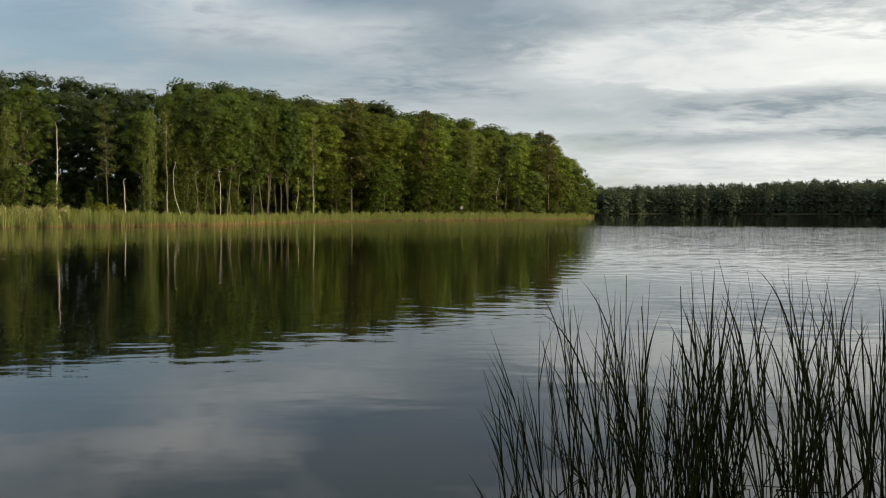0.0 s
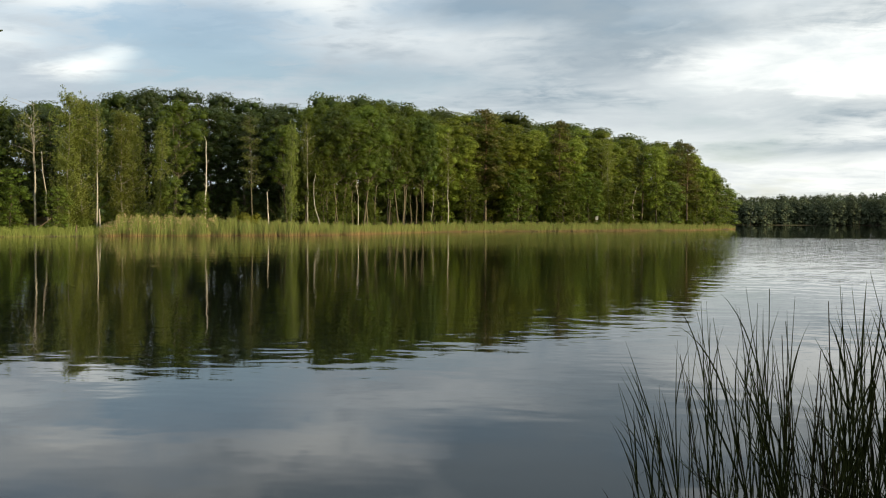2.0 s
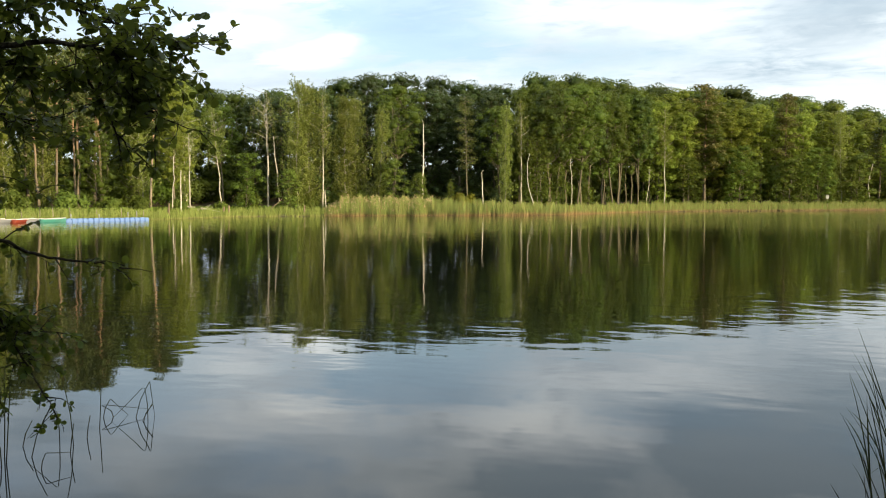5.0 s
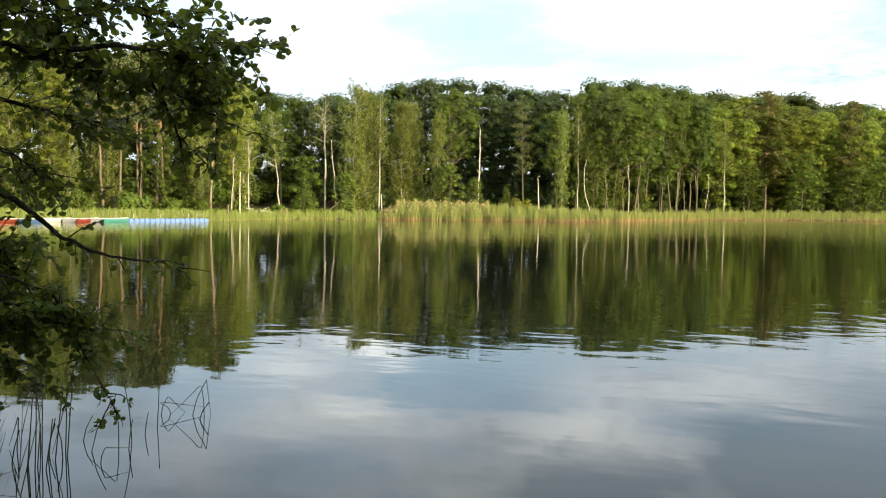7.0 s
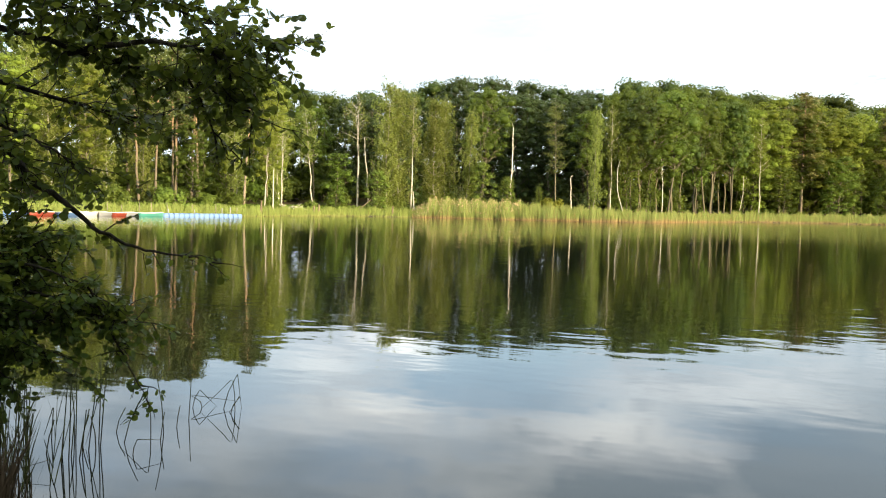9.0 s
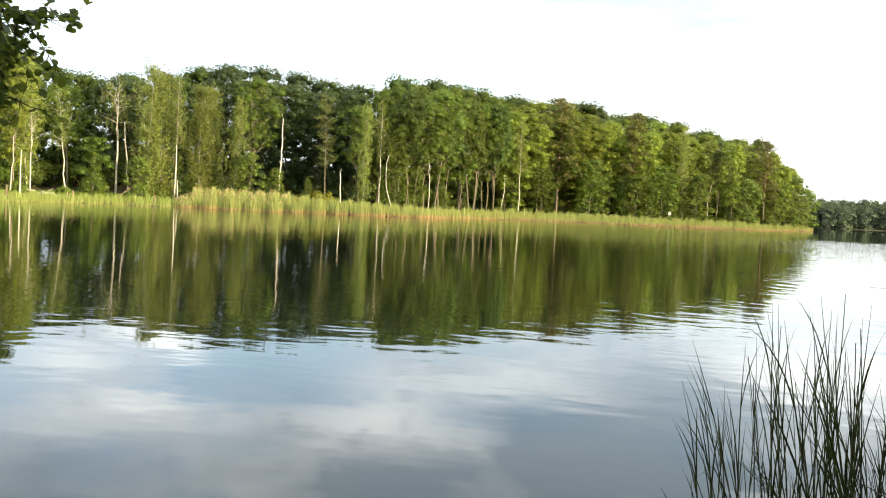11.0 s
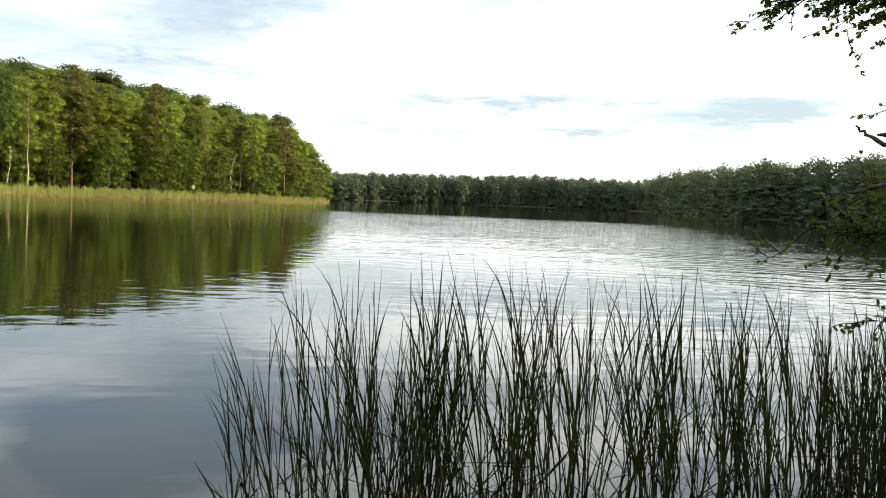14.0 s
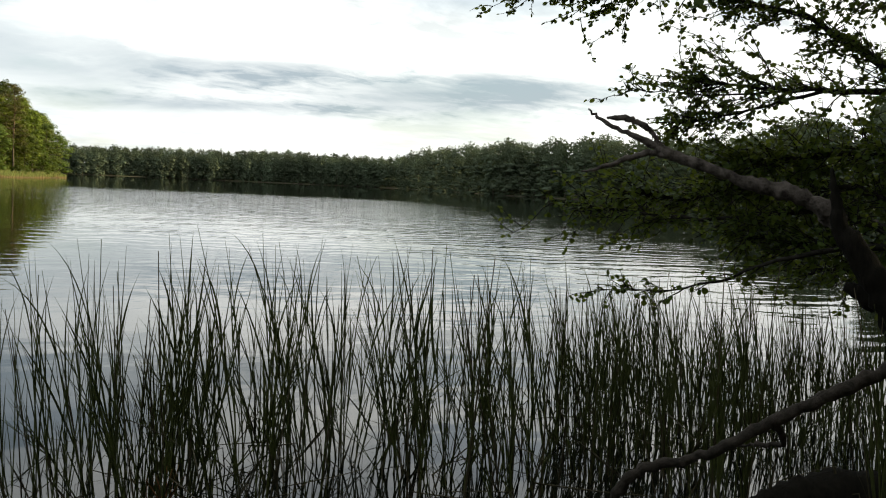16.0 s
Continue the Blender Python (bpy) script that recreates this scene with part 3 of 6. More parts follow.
def lobed(seed, height, crown_from, spread, lobes, per, trunk_r, leaf=0.25, lobe_r=1.7, fork=0.0, top_wide=0.5, flat=0.85, heart=0.55, bare=1):
    """A broad-crowned tree: a trunk that may fork, limbs that rise to rounded masses of leaves with dark gaps between."""
    rng = np.random.default_rng(seed)
    wood, green = Geo(), Geo()
    lean = rng.normal(size=2) * 0.02 * height
    line = bent_line((0, 0, -0.5), (lean[0], lean[1], height * 0.86), 9, rng, 0.005 * height)
    wood.tube(line, trunk_r * np.linspace(1.0, 0.25, 9) ** 0.85, 8)
    if fork:
        k = int(fork * 8)
        side = np.array((rng.choice((-1, 1)) * 0.11 * height, rng.normal() * 0.04 * height, 0))
        wood.tube([line[k], line[k] + side * 0.45 + (0, 0, 0.10 * height), line[k] + side * 0.85 + (0, 0, 0.24 * height), line[k] + side + (0, 0, 0.38 * height)], trunk_r * np.array((0.62, 0.5, 0.36, 0.15)), 7)
    base = crown_from * height
    for i in range(lobes):
        f = ((i + rng.uniform(0.1, 0.9)) / lobes) ** 0.85
        wide = spread * math.sqrt(max(0.06, 1 - ((f - top_wide) / (1.04 - top_wide)) ** 2 if f > top_wide else 1 - 0.55 * ((top_wide - f) / top_wide) ** 2))
        ang = i * 2.399 + rng.uniform(-0.5, 0.5)
        reach = wide * (rng.uniform(0.55, 1.0) if i % 4 else rng.uniform(0.0, 0.4))
        rad = lobe_r * rng.uniform(0.6, 1.4) * (0.9 if f > 0.8 else 1.0)
        z = min(base + rad * 0.5 + (height - base) * f, height - rad * flat) - rng.uniform(0, 0.03) * height - 0.07 * height * f * (reach / spread) ** 2
        k = np.clip((z - 0.25 * reach) / (height * 0.86), 0, 0.999) * 8
        root = line[int(k)] + (line[min(int(k) + 1, 8)] - line[int(k)]) * (k - int(k))
        tip = np.array((root[0] + math.cos(ang) * reach, root[1] + math.sin(ang) * reach, z))
        if i % bare == 0:
            wood.tube(bent_line(root - (0, 0, 0.45 * reach), tip, 5, rng, 0.05 * reach), np.linspace(trunk_r * 0.34 * (1.2 - 0.8 * f), 0.025, 5), 4)
        green.core(tip - (0, 0, 0.15 * rad), rad * heart, rng, flat)
        # the mass is knobbly: smaller puffs stand out of it
        d = rng.normal(size=(int(per * 1.25 * (rad / lobe_r) ** 2), 3))
        d /= np.linalg.norm(d, axis=1)[:, None]
        d[:, 2] = np.where(d[:, 2] < -0.55, -d[:, 2], d[:, 2])
        puffs = rng.normal(size=(9, 3))
        puffs /= np.linalg.norm(puffs, axis=1)[:, None]
        close = np.max(d @ puffs.T, axis=1)
        out = 0.62 + 0.46 * np.clip((close - 0.55) / 0.45, 0, 1) ** 1.3 + rng.uniform(-0.16, 0.12, len(d))
        green.sprays(tip + d * (rad * out)[:, None] * np.array((1, 1, flat)), leaf, rng, tip - (0, 0, 0.4 * rad), 0.0, 0.5)
        # loose twigs round the skin
        loose = tip + d[: len(d) // 9] * rad * rng.uniform(0.98, 1.14, (len(d) // 9, 1)) * np.array((1, 1, flat))
        green.sprays(loose, leaf * 0.8, rng, tip, 0.0, 1.2)
    return wood, green


def weeping(seed, height, crown_from, spread, boughs, strands, trunk_r, leaf=0.2):
    """A birch: a slim trunk, rising boughs, and thin twigs that hang from them in long soft strands."""
    rng = np.random.default_rng(seed)
    wood, green = Geo(), Geo()
    line = bent_line((0, 0, -0.5), (rng.normal() * 0.5, rng.normal() * 0.5, height * 0.94), 9, rng, 0.006 * height)
    wood.tube(line, trunk_r * np.linspace(1.0, 0.15, 9), 7)
    base = crown_from * height
    for i in range(boughs):
        f = (i + rng.uniform(0, 1)) / boughs
        wide = spread * math.sqrt(max(0.05, 1 - ((f - 0.4) / 0.63) ** 2)) if f > 0.4 else spread * (0.72 + 0.7 * f)
        ang = i * 2.399 + rng.uniform(-0.4, 0.4)
        reach = wide * rng.uniform(0.2, 1.0) * (0.72 + 0.36 * math.sin(ang * 2.0 + f * 11.0))
        z = base + (height - base) * f - 0.03 * height * (reach / spread) ** 2
        k = np.clip((z - 0.5 * reach) / (height * 0.94), 0, 0.999) * 8
        root = line[int(k)] + (line[min(int(k) + 1, 8)] - line[int(k)]) * (k - int(k))
        tip = np.array((root[0] + math.cos(ang) * reach, root[1] + math.sin(ang) * reach, z))
        wood.tube(bent_line(root, tip, 5, rng, 0.05 * reach), np.linspace(trunk_r * 0.28 * (1.15 - 0.8 * f), 0.012, 5), 4)
        for _ in range(strands):
            c = root + (tip - root) * rng.uniform(0.25, 1.05) + rng.normal(size=3) * np.array((0.45, 0.45, 0.4))
            fall = rng.uniform(0.5, 1.7) * (0.5 if f > 0.85 else 1.0)
            drop = c + np.outer(np.linspace(0, 1, 13), (rng.normal() * 0.22, rng.normal() * 0.22, -fall)) + rng.normal(size=(13, 3)) * 0.10
            green.rhombs(drop, leaf * 1.2, leaf * 0.75, rng, 0.5, 0.0, root - (0, 0, 1.0))
    return wood, green


def pine(seed, height, crown_from, spread, trunk_r):
    rng = np.random.default_rng(seed)
    wood, green = Geo(), Geo()
    line = bent_line((0, 0, -0.5), (rng.normal() * 0.4, rng.normal() * 0.4, height * 0.96), 9, rng, 0.003 * height)
    wood.tube(line, trunk_r * np.linspace(1, 0.2, 9), 7)
    for i in range(26):
        f = (i + rng.uniform(0, 1)) / 26
        z = height * (crown_from + (0.97 - crown_from) * f)
        k = z / (height * 0.96) * 8
        k = min(k, 7.99)
        root = line[int(k)] + (line[int(k) + 1] - line[int(k)]) * (k - int(k))
        ang, reach = i * 2.4 + rng.uniform(-0.5, 0.5), spread * (1.05 - 0.62 * f) * rng.uniform(0.55, 1.05)
        tip = root + np.array((math.cos(ang) * reach, math.sin(ang) * reach, reach * 0.22))
        wood.tube(bent_line(root, tip, 5, rng, 0.06 * reach), np.linspace(0.07, 0.02, 5), 4)
        for s in (0.5, 0.78, 1.0):
            c = root + (tip - root) * s + rng.normal(size=3) * 0.25
            green.rhombs(ball(rng, 34, c, 0.95, 0.42), 0.55, 0.22, rng, 0, 0.25, c - (0, 0, 0.8))
    green.rhombs(ball(rng, 90, line[-1], 0.9, 0.8), 0.42, 0.16, rng, 0, 0.3)
    return wood, green


def layered(seed, height, crown_from, spread, trunk_r):
    """A larch: a straight visible trunk with level branches that carry flat, airy layers of needles."""
    rng = np.random.default_rng(seed)
    wood, green = Geo(), Geo()
    line = bent_line((0, 0, -0.5), (0, 0, height * 0.98), 9, rng, 0.004 * height)
    wood.tube(line, trunk_r * np.linspace(1, 0.12, 9), 7)
    for i in range(30):
        f = (i + rng.uniform(0, 1)) / 30
        z = height * (crown_from + (0.98 - crown_from) * f)
        ang, reach = i * 2.399 + rng.uniform(-0.5, 0.5), spread * (1.0 - 0.6 * f) * rng.uniform(0.3, 1.1) + 0.3
        root = np.array((np.interp(z, line[:, 2], line[:, 0]), np.interp(z, line[:, 2], line[:, 1]), z))
        tip = root + np.array((math.cos(ang) * reach, math.sin(ang) * reach, rng.uniform(-0.15, 0.45) * reach))
        wood.tube(bent_line(root, tip, 4, rng, 0.04 * reach), np.linspace(0.05, 0.012, 4), 4)
        for share in np.linspace(0.35, 1.0, 4):
            c = root + (tip - root) * share
            green.rhombs(ball(rng, int(26 * (0.5 + 0.5 * reach / spread)), c, 0.55 + 0.16 * reach, 0.6), 0.22, 0.12, rng, 0.1, 0.0, c - (0, 0, 0.6))
    return wood, green


def forked_birch(seed, height, trunk_r):
    """A birch whose bare pale trunk parts into rising limbs with a thin crown of hanging twigs."""
    rng = np.random.default_rng(seed)
    wood, green = Geo(), Geo()
    knee = np.array((0.0, 0.0, height * 0.46))
    wood.tube(bent_line((0, 0, -0.5), knee, 6, rng, 0.05), trunk_r * np.linspace(1, 0.72, 6), 8)
    for dx, top, r in ((1.3, 0.98, 0.62), (-2.1, 0.86, 0.5), (0.3, 0.93, 0.4)):
        tip = np.array((dx, rng.normal() * 0.6, height * top))
        limb = bent_line(knee, tip, 7, rng, 0.10)
        limb[1:-1, 0] += dx * 0.10 * np.sin(np.linspace(0.5, 2.6, 5))
        wood.tube(limb, trunk_r * r * np.linspace(1, 0.15, 7), 6)
        for _ in range(9):
            p = limb[rng.integers(2, 7)]
            end = p + np.array((rng.normal() * 1.1, rng.normal() * 1.1, rng.uniform(0.3, 1.5)))
            wood.tube(bent_line(p, end, 4, rng, 0.06), (0.03, 0.024, 0.016, 0.008), 4)
            for _ in range(4):
                drop = end + rng.normal(size=3) * 0.25 + np.outer(np.linspace(0, 1, 11), (rng.normal() * 0.2, rng.normal() * 0.2, -rng.uniform(0.8, 2.2))) + rng.normal(size=(11, 3)) * 0.1
                green.rhombs(drop, 0.2, 0.12, rng, 0.5)
    return wood, green


def spruce(seed, height, spread, tiers=58):
    rng = np.random.default_rng(seed)
    wood, green = Geo(), Geo()
    line = bent_line((0, 0, -0.5), (0, 0, height), 7, rng, 0.02)
    wood.tube(line, 0.24 * np.linspace(1, 0.06, 7), 7)
    for i in range(tiers):
        f = (i + rng.uniform(0, 1)) / tiers
        z = height * (0.12 + 0.86 * f)
        ang, reach = i * 2.4, spread * (1.02 - f) * rng.uniform(0.75, 1.1) + 0.4
        root, tip = np.array((0, 0, z)), np.array((math.cos(ang) * reach, math.sin(ang) * reach, z - reach * 0.28))
        wood.tube([root, (root + tip) / 2 + (0, 0, 0.12 * reach), tip], (0.05, 0.03, 0.012), 4)
        k = int((16 + 30 * reach / spread) * (1 if tiers > 30 else 0.6))
        s = rng.uniform(0.15, 1, k)[:, None]
        side = np.cross(tip - root, (0, 0, 1.0))
        side /= np.linalg.norm(side)
        c = root + (tip - root) * s + side * rng.normal(size=(k, 1)) * 0.28 * reach * s + (0, 0, 0.1) - np.array((0, 0, 1)) * rng.uniform(0, 0.35, (k, 1))
        green.rhombs(c, 0.42 if tiers > 30 else 0.9, 0.2 if tiers > 30 else 0.4, rng, 0.5)
    return wood, green


def shrub(seed, height, spread, per_clump=48):
    rng = np.random.default_rng(seed)
    wood, green = Geo(), Geo()
    for i in range(11):
        ang = i * 2.4
        reach = spread * rng.uniform(0.2, 1.0)
        z = height * rng.uniform(0.25, 0.9) * (1.1 - 0.4 * reach / spread)
        tip = np.array((math.cos(ang) * reach, math.sin(ang) * reach, z))
        wood.tube(bent_line((0, 0, -0.3), tip, 5, rng, 0.06), np.linspace(0.05, 0.012, 5), 4)
        rad = 0.30 * height * rng.uniform(0.7, 1.1)
        green.core(tip, rad * 0.6, rng)
        green.sprays(ball(rng, per_clump * 2, tip, rad), 0.26, rng, tip * 0.7)
        green.sprays(ball(rng, per_clump // 2, tip * 0.55, 0.26 * height), 0.26, rng, tip * 0.3)
    return wood, green


def dead_trunk(seed, height, r, crook=0.0, stubs=4, fork=False):
    rng = np.random.default_rng(seed)
    g = Geo()
    t = np.linspace(0, 1, 9)
    line = np.column_stack([crook * np.sin(t * 2.4) * height * 0.1 + rng.normal(size=9) * 0.006 * height, rng.normal(size=9) * 0.006 * height, -0.4 + t * (height + 0.4)])
    g.tube(line, r * np.linspace(1, 0.45, 9), 7)
    for i in range(stubs):
        p = line[rng.integers(4, 9)]
        a, ln = rng.uniform(0, 6.28), rng.uniform(0.25, 0.7)
        g.tube([p, p + np.array((math.cos(a) * ln, math.sin(a) * ln, ln * rng.uniform(0.5, 1.3)))], (r * 0.3, 0.015), 5)
    if fork:
        p = line[4]
        g.tube([p, p + (-1.1, 0, 3.2), p + (-1.9, 0.2, 6.0)], (r * 0.7, r * 0.5, r * 0.25), 6)
        p = line[7]
        g.tube([p, p + (0.9, 0, 1.8), p + (1.6, 0.2, 3.2)], (r * 0.5, r * 0.35, 0.03), 6)
    return g


# kind: (maker, trunk material, leaf material, category, label)
TREE_KINDS = {}
TREE_KINDS["oak_a"] = (lambda: lobed(11, 22, 0.40, 3.7, 50, 130, 0.19, 0.21, 1.15), BARK_OAK, LEAF_SHADED, "oak_tree", "tall oak with a bare lower trunk and dense green crown")
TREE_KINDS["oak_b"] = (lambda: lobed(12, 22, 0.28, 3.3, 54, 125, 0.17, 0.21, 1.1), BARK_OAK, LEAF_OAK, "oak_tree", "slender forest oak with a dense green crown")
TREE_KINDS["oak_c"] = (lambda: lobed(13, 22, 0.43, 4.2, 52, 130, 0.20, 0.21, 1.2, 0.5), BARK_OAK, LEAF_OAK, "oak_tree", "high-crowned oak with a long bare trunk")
TREE_KINDS["oak_d"] = (lambda: lobed(14, 22, 0.05, 3.9, 66, 120, 0.22, 0.23, 1.25), BARK_OAK, LEAF_SHADED, "oak_tree", "broad forest oak with ragged green clumps")
TREE_KINDS["alder_a"] = (lambda: lobed(21, 16, 0.04, 3.2, 46, 110, 0.15, 0.21, 1.0), BARK_OAK, LEAF_OAK, "alder_tree", "leafy alder with foliage down to the reeds")
TREE_KINDS["alder_b"] = (lambda: lobed(22, 14, 0.03, 3.0, 42, 110, 0.13, 0.20, 0.95), BARK_OAK, LEAF_SHRUB, "alder_tree", "bright green young tree leafy to its foot")
TREE_KINDS["birch_a"] = (lambda: weeping(31, 20, 0.05, 3.5, 74, 13, 0.12), BARK_BIRCH, LEAF_BIRCH, "birch_tree", "silver birch with drooping pale green twigs")
TREE_KINDS["birch_b"] = (lambda: weeping(32, 20, 0.16, 2.8, 54, 11, 0.11), BARK_BIRCH, LEAF_BIRCH, "birch_tree", "slim silver birch with pale airy foliage")
TREE_KINDS["birch_c"] = (lambda: weeping(33, 20, 0.52, 3.0, 30, 8, 0.15, 0.17), BARK_BIRCH, LEAF_BIRCH, "birch_tree", "white-trunked birch with a thin high crown")
TREE_KINDS["pine_a"] = (lambda: pine(41, 22, 0.55, 3.2, 0.24), BARK_PINE, LEAF_PINE, "pine_tree", "tall pine with a reddish upper trunk")
TREE_KINDS["pine_b"] = (lambda: pine(42, 22, 0.42, 3.0, 0.22), BARK_PINE, LEAF_PINE, "pine_tree", "pine with layered dark needles and reddish stem")
TREE_KINDS["pine_c"] = (lambda: pine(43, 22, 0.34, 3.0, 0.21), BARK_PINE, LEAF_RUST, "pine_tree", "sunlit pine with rusty brown needles")
TREE_KINDS["spruce"] = (lambda: spruce(51, 22, 3.0), BARK_OAK, LEAF_SPRUCE, "spruce_tree", "dark pointed spruce among the oaks")
TREE_KINDS["beech"] = (lambda: lobed(18, 22, 0.03, 4.0, 62, 120, 0.22, 0.23, 1.3), BARK_OAK, LEAF_BEECH_SHADED, "beech_tree", "beech deeper in the forest, gap shade put into its leaf colour")
TREE_KINDS["larch"] = (lambda: layered(52, 20, 0.36, 2.5, 0.13), BARK_OAK, LEAF_LARCH, "larch_tree", "light green larch with level layered branches")
TREE_KINDS["birch_d"] = (lambda: forked_birch(34, 18, 0.16), BARK_BIRCH, LEAF_BIRCH, "birch_tree", "forked silver birch with bare white limbs")
TREE_KINDS["slim"] = (lambda: broadleaf(61, 13, 0.22, 1.6, 26, 75, 0.08, 0.27, 0.1, 0.8), BARK_OAK, LEAF_SHRUB, "young_tree", "thin young tree with sparse leaves at the forest edge")
TREE_KINDS["shrub"] = (lambda: shrub(71, 3.0, 1.7), BARK_OAK, LEAF_SHRUB, "shrub", "round green shrub at the forest edge")
TREE_KINDS["shrub_dark"] = (lambda: shrub(72, 3.4, 1.9), BARK_OAK, LEAF_OAK, "shrub", "dark green undergrowth shrub")
TREE_KINDS["oak_e"] = (lambda: lobed(15, 22, 0.04, 3.4, 62, 115, 0.20, 0.22, 1.15), BARK_OAK, LEAF_SUNLIT, "oak_tree", "light green oak, sunlight put into its leaf colour")
TREE_KINDS["oak_f"] = (lambda: lobed(16, 22, 0.22, 3.0, 52, 115, 0.19, 0.22, 1.0), BARK_OAK, LEAF_SUNLIT_BRIGHT, "oak_tree", "slender light green oak, sunlight put into its leaf colour")
TREE_KINDS["wood_a"] = (lambda: lobed(91, 22, 0.02, 4.0, 46, 66, 0.26, 0.34, 1.5, heart=0.66, bare=4), BARK_OAK, LEAF_SHADED, "oak_tree", "leafy oak deeper in the near forest")
TREE_KINDS["wood_b"] = (lambda: broadleaf(92, 22, 0.03, 5.0, 40, 85, 0.26, 0.50, clump_r=2.0, far=True), BARK_OAK, LEAF_SHADED, "oak_tree", "unseen leafy oak added on the near bank for shade")
TREE_KINDS["far_a"] = (lambda: broadleaf(81, 18, 0.0, 4.6, 28, 78, 0.24, 0.60, clump_r=2.3, far=True, dense=True), BARK_OAK, LEAF_FAR_HAZY, "far_tree", "broadleaf tree on the far lake shore")
TREE_KINDS["far_b"] = (lambda: broadleaf(82, 18, 0.0, 4.2, 28, 78, 0.22, 0.60, clump_r=2.3, far=True, dense=True), BARK_OAK, LEAF_FAR_HAZY, "far_tree", "dense tree on the far lake shore")
TREE_KINDS["far_d"] = (lambda: broadleaf(84, 18, 0.0, 4.4, 28, 115, 0.22, 0.45, clump_r=2.2, far=True, dense=True), BARK_OAK, LEAF_FAR_HAZY, "far_tree", "leafy tree on the wooded sunward shore")
TREE_KINDS["far_c"] = (lambda: spruce(83, 18, 2.3, 26), BARK_OAK, LEAF_SPRUCE, "far_conifer", "pointed conifer in the far woods")
TREE_HEIGHT = {"beech": 22, "larch": 20, "birch_d": 18, "oak_a": 22, "oak_b": 22, "oak_c": 22, "oak_d": 22, "oak_e": 22, "oak_f": 22, "alder_a": 16, "alder_b": 14, "birch_a": 20, "birch_b": 20, "birch_c": 20, "pine_a": 22, "pine_b": 22, "pine_c": 22, "spruce": 22, "slim": 13, "shrub": 3.0, "shrub_dark": 3.4, "wood_a": 22, "wood_b": 22, "far_a": 18, "far_b": 18, "far_c": 18, "far_d": 18}
planted = {}


def plant(kind, x, y, height, turn, width=None, group="", label="", lean=(0, 0)):
    """Puts one tree of a kind on the ground, so high."""
    s = height / TREE_HEIGHT[kind]
    wide = s * (width or 1.0)
    m = pose(x, y, ground_z(x, y), lean[0], lean[1], turn)
    grown = m @ Matrix.Diagonal((wide, wide, s, 1))
    if kind not in planted:
        maker, bark, leaf, category, text = TREE_KINDS[kind]
        wood, green = maker()
        thing = new(category)
        part("trunk", wood, bark, thing)
        part("crown", green, leaf, thing)
        tagged(thing, text, category.replace("_", " "))
        planted[kind] = thing
        first = thing
        first.matrix_basis = grown
    else:
        first = copy_thing(planted[kind], Matrix())
        first.matrix_basis = grown
    return tagged(first, label, group=group)


SKY_AZ = [-8.8, -8, -7.2, -5.9, -4.6, -3.3, -1.3, 0.7, 2.1, 3.5, 6, 8.9, 11, 13.2, 15.2, 16.2, 18.5, 20.6, 23.8, 25.5, 28, 29.7, 30.6, 31.5, 33.9, 35.5, 37, 45, 58]
SKY_EL = [1.9, 2.7, 3.6, 4.45, 4.8, 5.05, 5.4, 6.0, 5.85, 6.3, 6.45, 6.75, 7.1, 7.45, 7.35, 6.9, 6.85, 7.1, 7.3, 7.4, 7.2, 7.1, 6.6, 6.4, 6.3, 6.8, 8.3, 9.3, 9.3]


def tree_height(az, r, share=1.0):
    """How high a tree must be to reach the forest's roofline at this bearing."""
    el = float(np.interp(az, SKY_AZ, SKY_EL))
    p = at(az, r)
    return share * (EYE + r * math.tan(radians(el))) - ground_z(p.x, p.y)


# bearings of shaded gaps, filled with beeches that carry the shade in their colour
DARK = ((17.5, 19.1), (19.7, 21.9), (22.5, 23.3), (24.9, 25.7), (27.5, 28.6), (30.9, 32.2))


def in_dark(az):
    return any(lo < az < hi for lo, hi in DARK)


